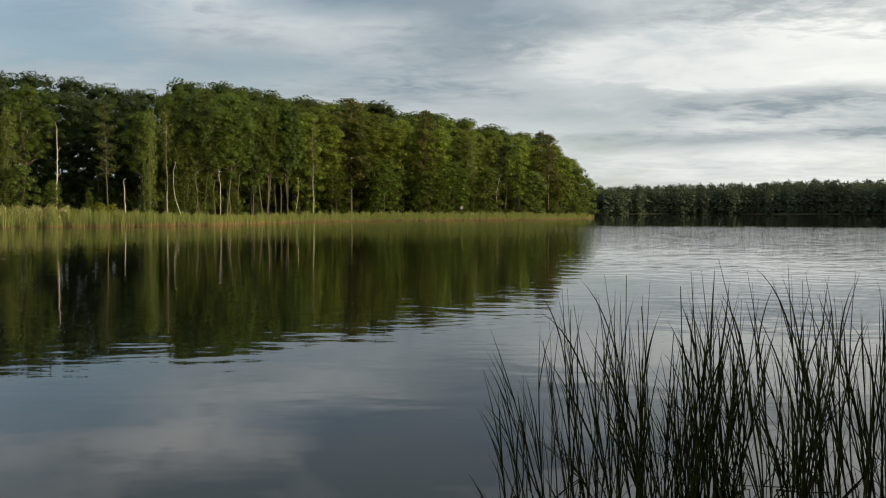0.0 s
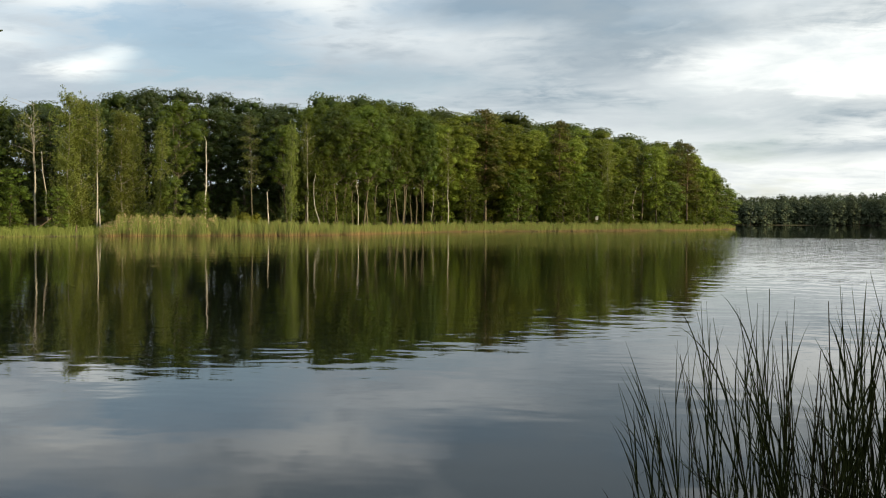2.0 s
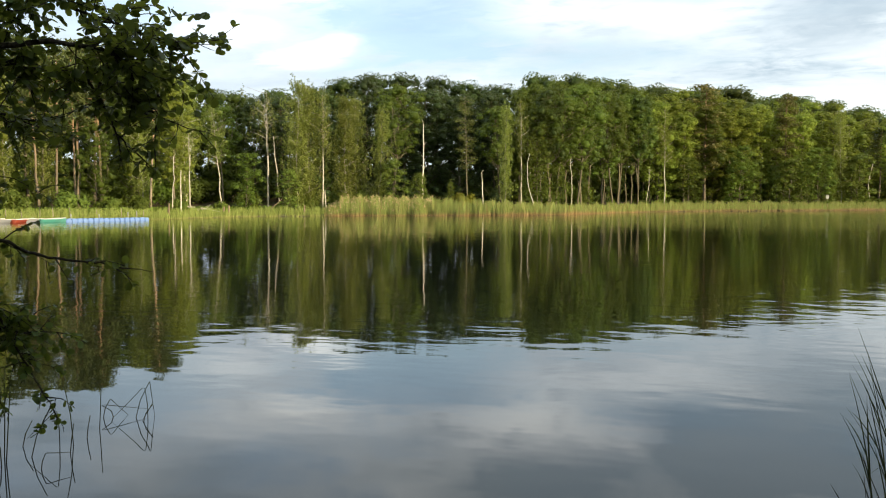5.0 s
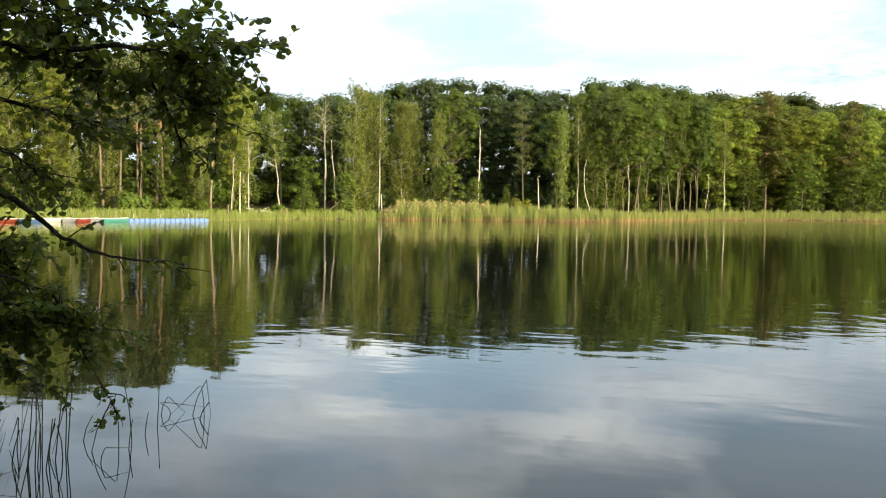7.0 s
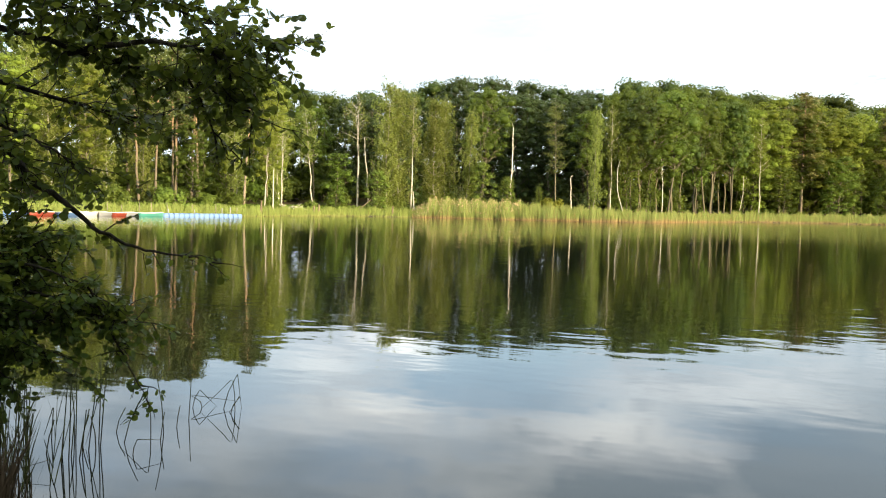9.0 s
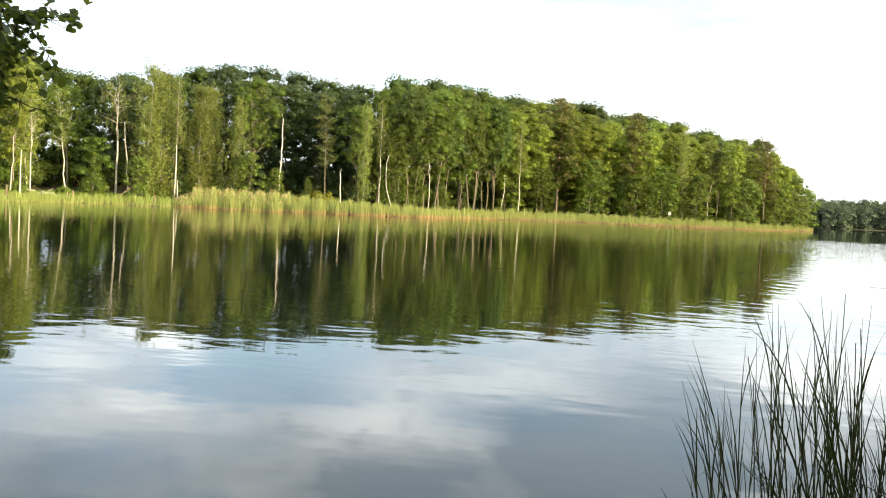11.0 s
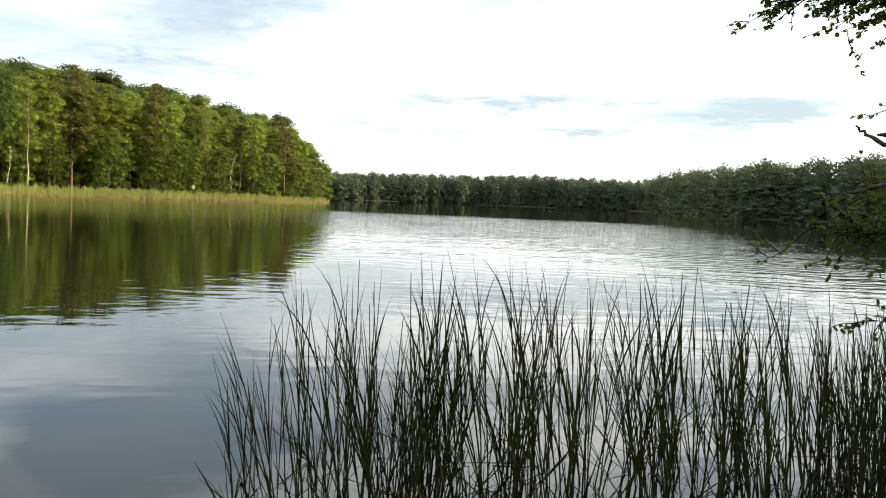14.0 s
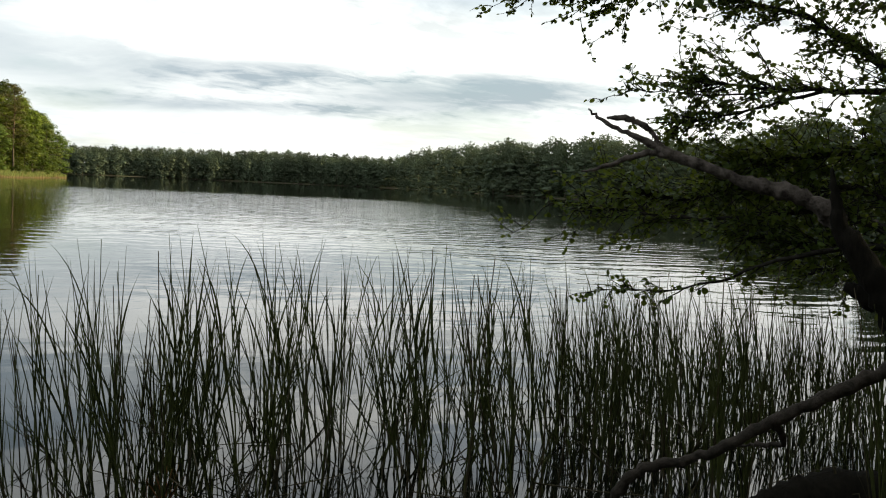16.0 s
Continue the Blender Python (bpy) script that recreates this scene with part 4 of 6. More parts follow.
def near_forest():
    rng = np.random.default_rng(5)
    # depth behind the shore, spacing, share of the roofline's height
    rows = ((11, 5.2, 0.86), (17, 5.4, 0.93), (25, 5.6, 0.98), (36, 4.4, 1.01), (52, 5.4, 0.99))
    for depth, gap, share in rows:
        az = -8.3 + rng.uniform(0, 1)
        while az < 54:
            r = shore(az) + depth * (1.0 + 0.9 * max(0, (9 - az)) / 18 if az < 9 else 1.0) + rng.uniform(-2.0, 2.0)
            stretch = 1.0 + 0.7 * math.exp(-((az - 10) / 4) ** 2)       # the shore runs away from the eye here
            step = math.degrees(gap * rng.uniform(0.7, 1.35) / r) / (stretch if depth < 30 else 1.0)
            h = tree_height(az, r, share * rng.uniform(0.93, 1.035))
            pick = rng.uniform()
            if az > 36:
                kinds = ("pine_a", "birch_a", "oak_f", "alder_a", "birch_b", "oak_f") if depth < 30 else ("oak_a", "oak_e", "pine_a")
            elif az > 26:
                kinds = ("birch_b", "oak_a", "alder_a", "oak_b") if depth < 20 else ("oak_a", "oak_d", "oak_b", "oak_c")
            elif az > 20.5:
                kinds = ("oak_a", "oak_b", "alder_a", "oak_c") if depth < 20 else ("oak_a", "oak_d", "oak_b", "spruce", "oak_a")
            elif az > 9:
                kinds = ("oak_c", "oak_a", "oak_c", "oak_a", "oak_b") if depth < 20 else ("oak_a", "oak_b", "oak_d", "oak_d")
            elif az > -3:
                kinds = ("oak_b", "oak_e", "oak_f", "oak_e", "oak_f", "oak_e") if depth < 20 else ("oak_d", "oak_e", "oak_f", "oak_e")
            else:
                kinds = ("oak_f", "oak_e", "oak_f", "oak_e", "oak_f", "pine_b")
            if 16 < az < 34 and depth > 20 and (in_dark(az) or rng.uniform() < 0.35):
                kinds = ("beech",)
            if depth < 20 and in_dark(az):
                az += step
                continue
            if depth < 20 and 17 < az < 35 and rng.uniform() < (0.88 if 25.5 < az < 32.5 else 0.62):
                az += step
                continue
            kind = "wood_a" if depth > 34 and az > -4.5 and not (depth < 40 and in_dark(az)) else kinds[int(pick * len(kinds))]
            if kind.startswith("alder"):
                h *= 0.66
            p = at(az, r)
            plant(kind, p.x, p.y, max(h, 4), rng.uniform(0, 360), rng.uniform(0.9, 1.25) * (1.22 if az < 8 else 1.0), "trees of the near forest")
            az += step
    # lower growth along the edge
    az = -8.7
    while az < 52:
        r = shore(az) + rng.uniform(6.5, 10)
        if in_dark(az):
            az += math.degrees(1.0 / r)
            continue
        p = at(az, r)
        pick = rng.uniform()
        if 9 < az < 21:
            kind, h = ("slim", rng.uniform(5, 10)) if pick < 0.35 else ("shrub_dark", rng.uniform(1.2, 2.4))
        elif az >= 21:
            kind, h = ("alder_b", rng.uniform(4, 8)) if pick < 0.3 else ("shrub", rng.uniform(1.5, 3.6))
        else:
            kind, h = ("alder_a", rng.uniform(6, 11)) if pick < 0.45 else ("shrub_dark", rng.uniform(1.5, 3.5))
        plant(kind, p.x, p.y, h, rng.uniform(0, 360), 1.0, "undergrowth of the near forest")
        az += math.degrees(rng.uniform(3.0, 6.0) / r)
    # deep undergrowth closes the view between the trunks
    for depth in (32, 57):
        az = -7.5
        while az < 54:
            r = shore(az) + depth + rng.uniform(-4, 4)
            p = at(az, r)
            plant("shrub_dark", p.x, p.y, rng.uniform(4, 7.5), rng.uniform(0, 360), 1.2, "undergrowth of the near forest")
            az += math.degrees(rng.uniform(4.5, 7.0) / r)


near_forest()


def marked_trees():
    """Trees that stand out one by one at the forest's edge."""
    rng = np.random.default_rng(9)
    edge_birches = (
        ("birch_c", 28.1, 8, 6.6, 1.1, 4, "tall silver birch with a bright curved trunk"),
        ("birch_d", 31.3, 9, 6.5, 1.15, 0, "forked silver birch with a thin high crown"),
        ("birch_c", 33.9, 8, 5.6, 1.2, 5, "leaning silver birch at the reed edge"),
        ("birch_d", 35.8, 8, 4.6, 1.0, 0, ""),
        ("birch_a", 29.6, 7, 7.2, 1.2, 0, "dense pale green birch hanging down to the grass"),
        ("birch_a", 28.9, 9, 6.9, 1.25, 0, ""),
        ("birch_a", 26.75, 8, 6.3, 1.35, 0, "pale green weeping birch beside the reeds"),
        ("birch_a", 26.1, 11, 6.2, 1.2, 0, ""),
        ("birch_b", 24.7, 7, 5.6, 1.2, 0, "slender light green birch at the forest edge"),
        ("larch", 19.4, 7, 6.3, 1.0, 2, ""),
        ("birch_b", 17.2, 8, 5.7, 0.95, -3, "slim leaning birch with hanging twigs"),
        ("slim", 15.2, 8, 4.6, 1.3, 0, ""),
        ("alder_a", 32.6, 6, 2.9, 1.3, 0, "rounded leafy alder bush behind the sedge"),
        ("alder_b", 23.7, 5.5, 2.6, 1.2, 0, "round light green tree behind the reeds"),
        ("alder_b", 22.2, 5.5, 1.6, 1.1, 0, ""),
        ("slim", 20.35, 6, 1.4, 1.2, 0, ""))
    edge_oaks = (
        ("alder_b", 30.2, 5.5, 1.9, 1.4, 0, ""),
        ("birch_c", 16.15, 9, 6.0, 0.8, 0, "birch with a straight pale grey trunk"),
        ("oak_c", 12.8, 8, 6.9, 1.1, 0, "twin-limbed oak with a pale trunk"),
        ("oak_c", 10.8, 8, 6.5, 1.0, 0, ""),
        ("oak_a", 14.5, 9, 6.8, 1.0, 0, ""),
        ("oak_a", 12.2, 9, 6.6, 0.9, -5, ""),
        ("oak_a", 9.3, 8, 6.3, 0.9, 0, ""),
        ("birch_c", 7.8, 8, 5.4, 0.9, 0, ""),
        ("spruce", 22.55, 30, 7.6, 1.2, 0, "dark pointed spruce rising above the oaks"),
        ("pine_c", 5.55, 12, 6.75, 1.35, 0, "tall pine with rusty branches"),
        ("pine_c", 1.2, 12, 6.1, 1.1, -3, ""),
        ("birch_b", -1.8, 9, 5.1, 0.9, 0, ""),
        ("pine_c", -6.3, 12, 4.6, 1.3, 0, "sunlit pine with an orange trunk at the headland"),
        ("oak_f", -4.6, 9, 4.5, 1.1, 0, ""),
        ("alder_b", -2.6, 7, 2.6, 1.5, 0, ""),
        ("alder_a", -0.6, 7, 3.0, 1.5, 0, ""),
        ("alder_b", 0.9, 7, 2.4, 1.5, 0, ""),
        ("alder_a", 3.6, 7, 3.2, 1.4, 0, ""),
        ("alder_b", -5.3, 7, 2.4, 1.5, 0, ""),
        ("alder_b", -6.9, 7, 2.0, 1.5, 0, ""),
        ("alder_a", 6.4, 7, 2.6, 1.4, 0, ""))
    edge_pines = (
        ("oak_f", -7.3, 9, 3.3, 1.1, 0, ""),
        ("pine_a", -5.9, 24, 4.7, 1.0, 0, ""),
        ("alder_b", -8.45, 8, 1.95, 1.7, 0, "low leafy tree at the tip of the headland"),
        ("alder_b", -7.85, 9, 2.6, 1.4, 0, ""),
        ("pine_a", 41.0, 14, 8.8, 1.0, 0, "thick pine with a sunlit reddish trunk"),
        ("pine_a", 43.0, 11, 8.6, 0.9, 0, ""),
        ("pine_a", 43.9, 12, 8.8, 0.9, -2, ""),
        ("pine_b", 42.0, 15, 8.7, 0.9, 0, ""),
        ("pine_a", 38.0, 9, 8.4, 0.9, -3, "pine leaning over the reed edge"),
        ("birch_b", 45.6, 10, 7.4, 1.1, 0, ""),
        ("birch_b", 46.7, 12, 7.9, 1.1, 0, ""))
    for kind, az, back, top, wide, lean, label in edge_birches + edge_oaks + edge_pines:
        r = shore(az) + back
        p = at(az, r)
        h = EYE + r * math.tan(radians(top)) - ground_z(p.x, p.y)
        plant(kind, p.x, p.y, h, rng.uniform(0, 360), wide * 0.95, "trees of the near forest", label, (0, lean))
    p = at(19.65, shore(19.65) + 5.5)
    bush = shrub(75, 3.0, 1.6, 80)
    thing = new("yellow_shrub")
    part("trunk", bush[0], BARK_OAK, thing)
    part("crown", bush[1], LEAF_YELLOW, thing)
    tagged(thing, "bright yellow-green shrub behind the reeds", "shrub")
    thing.matrix_basis = pose(p.x, p.y, ground_z(p.x, p.y))


marked_trees()


def snags():
    """Dead, bleached trunks."""
    for name, az, back, high, r, crook, lean, stubs, fork, mat, label in (
            ("dead_tree", 22.2, 7, 12.6, 0.19, 0.2, 0.5, 6, False, BARK_DEAD, "bleached dead trunk with broken branch stubs"),
            ("dead_tree", 30.6, 8, 10.6, 0.2, 0.0, -5, 1, False, BARK_DEAD, "broken white dead trunk leaning over"),
            ("dead_tree", 15.3, 6, 8.4, 0.13, -1.2, -2.5, 3, False, BARK_BIRCH, "thin white birch stem with a curved foot"),
            ("dead_tree", 18.45, 7, 5.6, 0.16, 0.0, -3, 1, False, BARK_DEAD, "short grey broken trunk"),
            ("dead_tree", -3.4, 7, 9.0, 0.16, -1.2, 5, 3, False, BARK_DEAD, "crooked white dead trunk at the reeds"),
            ("dead_tree", 27.9, 3.5, 3.1, 0.22, 0.0, -3, 0, False, BARK_DEAD, "pale broken stump by the water"),
            ("dead_tree", 36.3, 4, 5.4, 0.16, 0.0, 0, 0, False, BARK_DEAD, "bare pale stem at the reed edge"),
            ("dead_tree", 36.8, 6, 7.0, 0.14, 0.2, 1, 2, False, BARK_DEAD, "bare pale stem at the reed edge"),
            ("dead_tree", 13.2, 7, 9.0, 0.12, 0.3, -3, 3, False, BARK_DEAD, "thin bare stem among the oaks"),
            ("dead_tree", 8.9, 7, 7.6, 0.12, 0.6, 3, 3, False, BARK_DEAD, "thin bare stem among the oaks")):
        rad = shore(az) + back
        p = at(az, rad)
        ob = part(name, dead_trunk(int(az * 10) % 97 + 3, high, r * 0.62, crook, stubs, fork), mat)
        ob.matrix_basis = pose(p.x, p.y, ground_z(p.x, p.y), 0, lean, az)
        tagged(ob, label, "dead tree", "dead trunks at the forest edge")
    az = -15.6
    p = at(az, far_shore(az) + 1.5)
    ob = part("dead_tree", dead_trunk(5, 12.0, 0.07, 0.2, 3, False), BARK_OAK)
    ob.matrix_basis = pose(p.x, p.y, ground_z(p.x, p.y), 0, 1, 0)
    tagged(ob, "tall grey dead trunk on the far shore", "dead tree", "dead trunks at the forest edge")
    for az, back, high in ((33.9, 1.4, 1.1), (33.6, 1.5, 1.3), (29.2, 1.0, 1.2), (37.0, 1.6, 1.6)):
        p = at(az, shore(az) + back)
        ob = part("tree_stump", dead_trunk(int(az * 7), high, 0.2, 0, 0), WOOD_CUT)
        ob.matrix_basis = pose(p.x, p.y, ground_z(p.x, p.y), 0, 3, az)
        tagged(ob, "cut tree stump in the shore grass", "stump", "stumps on the shore")

    # a tangle of fallen branches, a leaning pole and an upturned root by the sedge
    rng = np.random.default_rng(77)
    thing = new("driftwood_pile")
    for i in range(13):
        g = Geo()
        a, lift = rng.uniform(0, 6.28), rng.uniform(0.1, 0.9)
        ln = rng.uniform(1.2, 2.6)
        mid = np.array((rng.normal() * 0.8, rng.normal() * 0.4, 0.2 + lift * 0.5))
        way = np.array((math.cos(a), math.sin(a) * 0.5, rng.normal() * 0.35))
        g.tube(bent_line(mid - way * ln / 2, mid + way * ln / 2, 6, rng, 0.10), np.linspace(0.07, 0.02, 6), 6)
        part("fallen_branch", g, BARK_DEAD, thing)
    p = at(35.1, shore(35.1) + 5.0)
    thing.matrix_basis = pose(p.x, p.y, ground_z(p.x, p.y), 0, 0, 35)
    tagged(thing, "tangle of bleached fallen branches behind the sedge", "driftwood")
    p = at(31.0, shore(31.0) + 3.5)
    g = Geo()
    g.tube(bent_line((-1.0, 0, 0.05), (1.2, 0, 1.9), 6, rng, 0.03), np.linspace(0.09, 0.05, 6), 7)
    ob = part("leaning_pole", g, WOOD_CUT)
    ob.matrix_basis = pose(p.x, p.y, ground_z(p.x, p.y), 0, 0, 31)
    tagged(ob, "pale broken pole leaning in the shore grass", "pole")
    thing = new("upturned_root")
    for i in range(6):
        g = Geo()
        a = i * 0.9 - 0.4
        g.tube(bent_line((0, 0, 0.15), (1.3 * math.cos(a), 0.5 * math.sin(a * 2), 0.15 + 0.55 * abs(math.sin(a))), 5, rng, 0.06), np.linspace(0.14, 0.03, 5), 6)
        part("root", g, BARK_DEAD, thing)
    p = at(27.6, shore(27.6) + 4.0)
    thing.matrix_basis = pose(p.x, p.y, ground_z(p.x, p.y), 0, 0, 28)
    tagged(thing, "grey upturned tree root beside a broken stump", "root")


snags()


def far_forest():
    rng = np.random.default_rng(15)
    az_top, el_top = [-88, -70, -56, -51.5, -48.5, -46, -41, -34.4, -29.7, -28.5, -27.5, -21, -15, -9, 0], [11.0, 9.0, 6.8, 5.0, 3.9, 3.6, 3.4, 2.9, 2.25, 1.85, 1.65, 1.7, 1.52, 1.4, 1.45]
    for depth, gap, share in ((4, 5.0, 0.80), (11, 6.0, 0.93), (21, 6.5, 0.99), (36, 9.0, 1.0)):
        # trees beyond bearing -56 are out of view, added to shade the sunward shore
        az = -86.0
        while az < -4:
            r = far_shore(az) + depth + rng.uniform(-3, 3)
            p = at(az, r)
            h = (EYE + r * math.tan(radians(float(np.interp(az, az_top, el_top))))) * share * rng.uniform(0.94, 1.05) - ground_z(p.x, p.y)
            pick = rng.uniform()
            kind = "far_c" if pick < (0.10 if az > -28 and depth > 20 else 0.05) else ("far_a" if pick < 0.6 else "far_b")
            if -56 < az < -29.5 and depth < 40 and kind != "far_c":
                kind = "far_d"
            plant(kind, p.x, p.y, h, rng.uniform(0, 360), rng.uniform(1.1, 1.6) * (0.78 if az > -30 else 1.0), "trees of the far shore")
            az += math.degrees(gap * (0.85 if az > -30 else 1.0 if az > -55 else 1.7) * rng.uniform(0.8, 1.25) / r)


far_forest()


# ---- reeds and sedge along the far edge ----
def blades(places, heights, widths, rng, lean=0.12):
    """Upright grass blades: narrow tapering strips, bent at the tip."""
    g = Geo()
    k = len(places)
    ang = rng.uniform(0, np.pi, k)
    side = np.column_stack([np.cos(ang), np.sin(ang), np.zeros(k)]) * (np.asarray(widths) / 2)[:, None]
    tilt = np.column_stack([rng.normal(size=k) * lean, rng.normal(size=k) * lean, np.ones(k)])
    h = np.asarray(heights)[:, None]
    mid = places + tilt * h * 0.55
    tip = places + tilt * h * np.array((1.5, 1.5, 1.0))
    v = np.stack([places - side, places + side, mid + side * 0.9, mid - side * 0.9, tip], 1).reshape(-1, 3)
    f = []
    for i in range(k):
        b = 5 * i
        f += [(b, b + 1, b + 2, b + 3), (b + 3, b + 2, b + 4)]
    g.put(v, f)
    return g


def reed_belts():
    rng = np.random.default_rng(33)
    for name, lo, hi, count, tall, deep, mat, label in (
            ("reed_bed", 21.5, 28.0, 17000, (1.5, 2.4), 7.0, REED_SHORE, "tall green reeds with straw-coloured feet along the shore"),
            ("reed_bed", 9.0, 21.5, 24000, (0.95, 1.6), 6.0, REED_SHORE, "sunlit reed belt along the forest shore"),
            ("reed_bed", -9.05, 9.0, 28000, (1.0, 1.7), 8.0, REED_SHORE, "long reed belt running to the headland"),
            ("sedge_bed", 27.5, 56.0, 30000, (0.5, 1.05), 5.0, SEDGE_SHORE, "low bright green sedge along the shore")):
        az = rng.uniform(lo, hi, count)
        back = rng.uniform(0, 1, count) ** 0.7 * deep - 1.2
        r = np.interp(az, SHORE_AZ, SHORE_R) + back + 0.5 * np.sin(az * 5.0)
        p = np.column_stack([-np.sin(np.radians(az)) * r, np.cos(np.radians(az)) * r, np.zeros(count)])
        z = np.maximum(land_height(p[:, :2]), -0.25)
        p[:, 2] = z - 0.05
        edge = np.clip((28.2 - az) / 1.2, 0.45, 1) if lo > 20 and lo < 22 else 1.0 + (0.42 * np.clip((az - 15.5) / 6, 0, 1) if lo == 9.0 else 0.0)
        wave = edge * (1 + 0.12 * np.sin(az * 7.1) + 0.10 * np.sin(az * 17.3) + 0.06 * np.sin(az * 41.0))
        h = tall[0] + (tall[1] - tall[0]) * rng.uniform(0, 1, count) ** 1.5 
        h = h * wave * np.clip(0.75 + 0.25 * (back + 1.2) / 2.5, 0.7, 1)
        tagged(part(name, blades(p, h, rng.uniform(0.018, 0.042, count), rng, 0.07), mat), label, "reeds", kind="stuff")
        if lo > 20 and lo < 22:
            k = 900
            q = p[:k].copy()
            q[:, 2] += h[:k] * 0.92
            g = Geo()
            g.rhombs(q, 0.42, 0.12, rng, 0, 1.2)
            tagged(part("reed_plumes", g, REED_PLUME), "tan feathery reed plumes above the reeds", "reeds", kind="stuff")
    # forest-floor herbs behind the reeds
    count = 9000
    az = rng.uniform(-8.6, 54, count)
    r = np.interp(az, SHORE_AZ, SHORE_R) + rng.uniform(4, 16, count)
    p = np.column_stack([-np.sin(np.radians(az)) * r, np.cos(np.radians(az)) * r, np.zeros(count)])
    p[:, 2] = land_height(p[:, :2]) + rng.uniform(0.1, 0.7, count)
    g = Geo()
    g.rhombs(p, 0.6, 0.35, rng, 0, 0.4)
    tagged(part("herbs", g, LEAF_SHRUB), "green herbs and saplings under the trees", "undergrowth", kind="stuff")


reed_belts()


# ---- jetty, boats and posts on the far edge ----
def float_jetty():
    """Floating jetty of blue plastic cubes."""
    thing = new("floating_jetty")
    a, b = at(42.6, shore(42.6) - 3.0), at(38.15, shore(38.15) - 2.2)
    length = (b - a).length
    k = 16
    size = length / k
    cube = None
    for i in range(k):
        for j in range(2):
            if cube is None:
                cube = bevelled_box("float_cube", (-size / 2 + 0.01, -size / 2 + 0.01, -0.15), (size / 2 - 0.01, size / 2 - 0.01, 0.28), BLUE_PLASTIC, thing, 0.07)
                ob = cube
            else:
                ob = new("float_cube", cube.data)
                ob.parent = thing
            ob.matrix_basis = pose((i + 0.5) * size, j * size, 0.015 * ((i * 7 + j) % 3))
    for i, (x, hgt) in enumerate(((1.2, 0.35), (length * 0.45, 0.3), (length - 1.9, 0.5), (length - 0.8, 0.6))):
        g = Geo()
        g.tube([(x, size * 1.4, 0.1), (x, size * 1.4, 0.42 + hgt)], (0.05, 0.05), 8)
        part("mooring_post", g, STEEL, thing)
    ang = math.degrees(math.atan2(b.y - a.y, b.x - a.x))
    thing.matrix_basis = pose(a.x, a.y, 0, 0, 0, ang)
    tagged(thing, "blue plastic floating jetty moored along the shore", "jetty")


def boat(az, off, length, mat, rim, label, turn=0.0, wide=1.25, high=0.33):
    """A small open rowing boat: shell with a pointed bow, rim and thwarts."""
    thing = new("rowing_boat")
    g = Geo()
    stations = 12
    ring = []
    for i in range(stations):
        t = i / (stations - 1)
        half = wide / 2 * (1 - max(0, (t - 0.45) / 0.55) ** 2.2) * (0.82 + 0.18 * min(1, t / 0.3))
        top = high * (1 + 0.25 * max(0, t - 0.5) * 2)
        x = (t - 0.5) * length
        half = max(half, 0.03)
        ring.append([(x, -half, top), (x, -half * 0.86, top * 0.35), (x, -half * 0.45, -0.12), (x, half * 0.45, -0.12), (x, half * 0.86, top * 0.35), (x, half, top)])
    outer = np.array(ring)
    inner = outer * np.array((0.97, 0.9, 1.0)) + np.array((0, 0, 0.05))
    inner[:, (0, 5), 2] = outer[:, (0, 5), 2]
    v = np.concatenate([outer.reshape(-1, 3), inner.reshape(-1, 3)])
    n6 = stations * 6
    f = []
    for i in range(stations - 1):
        for j in range(5):
            f.append((i * 6 + j, (i + 1) * 6 + j, (i + 1) * 6 + j + 1, i * 6 + j + 1))
            f.append((n6 + i * 6 + j, n6 + i * 6 + j + 1, n6 + (i + 1) * 6 + j + 1, n6 + (i + 1) * 6 + j))
    f.append((0, 1, 2, 3, 4, 5))
    f.append(tuple(n6 + j for j in (5, 4, 3, 2, 1, 0)))
    g.put(v, f)
    hull = part("hull", g, mat, thing)
    for s in (0, 5):
        g = Geo()
        g.tube([tuple(p) for p in outer[:, s]], [0.03] * stations, 6)
        part("rim", g, rim, hull, "pale rim rail")
    for t in (0.25, 0.55):
        half = wide / 2 * 0.85
        bevelled_box("thwart", ((t - 0.5) * length - 0.12, -half, high * 0.7), ((t - 0.5) * length + 0.12, half, high * 0.7 + 0.04), WOOD_POST, hull, 0.008, "weathered wooden seat plank")
    p = at(az, shore(az) - off)
    thing.matrix_basis = pose(p.x, p.y, 0.0, 0, 0, az + turn)
    tagged(thing, label, "boat", "boats moored by the jetty")


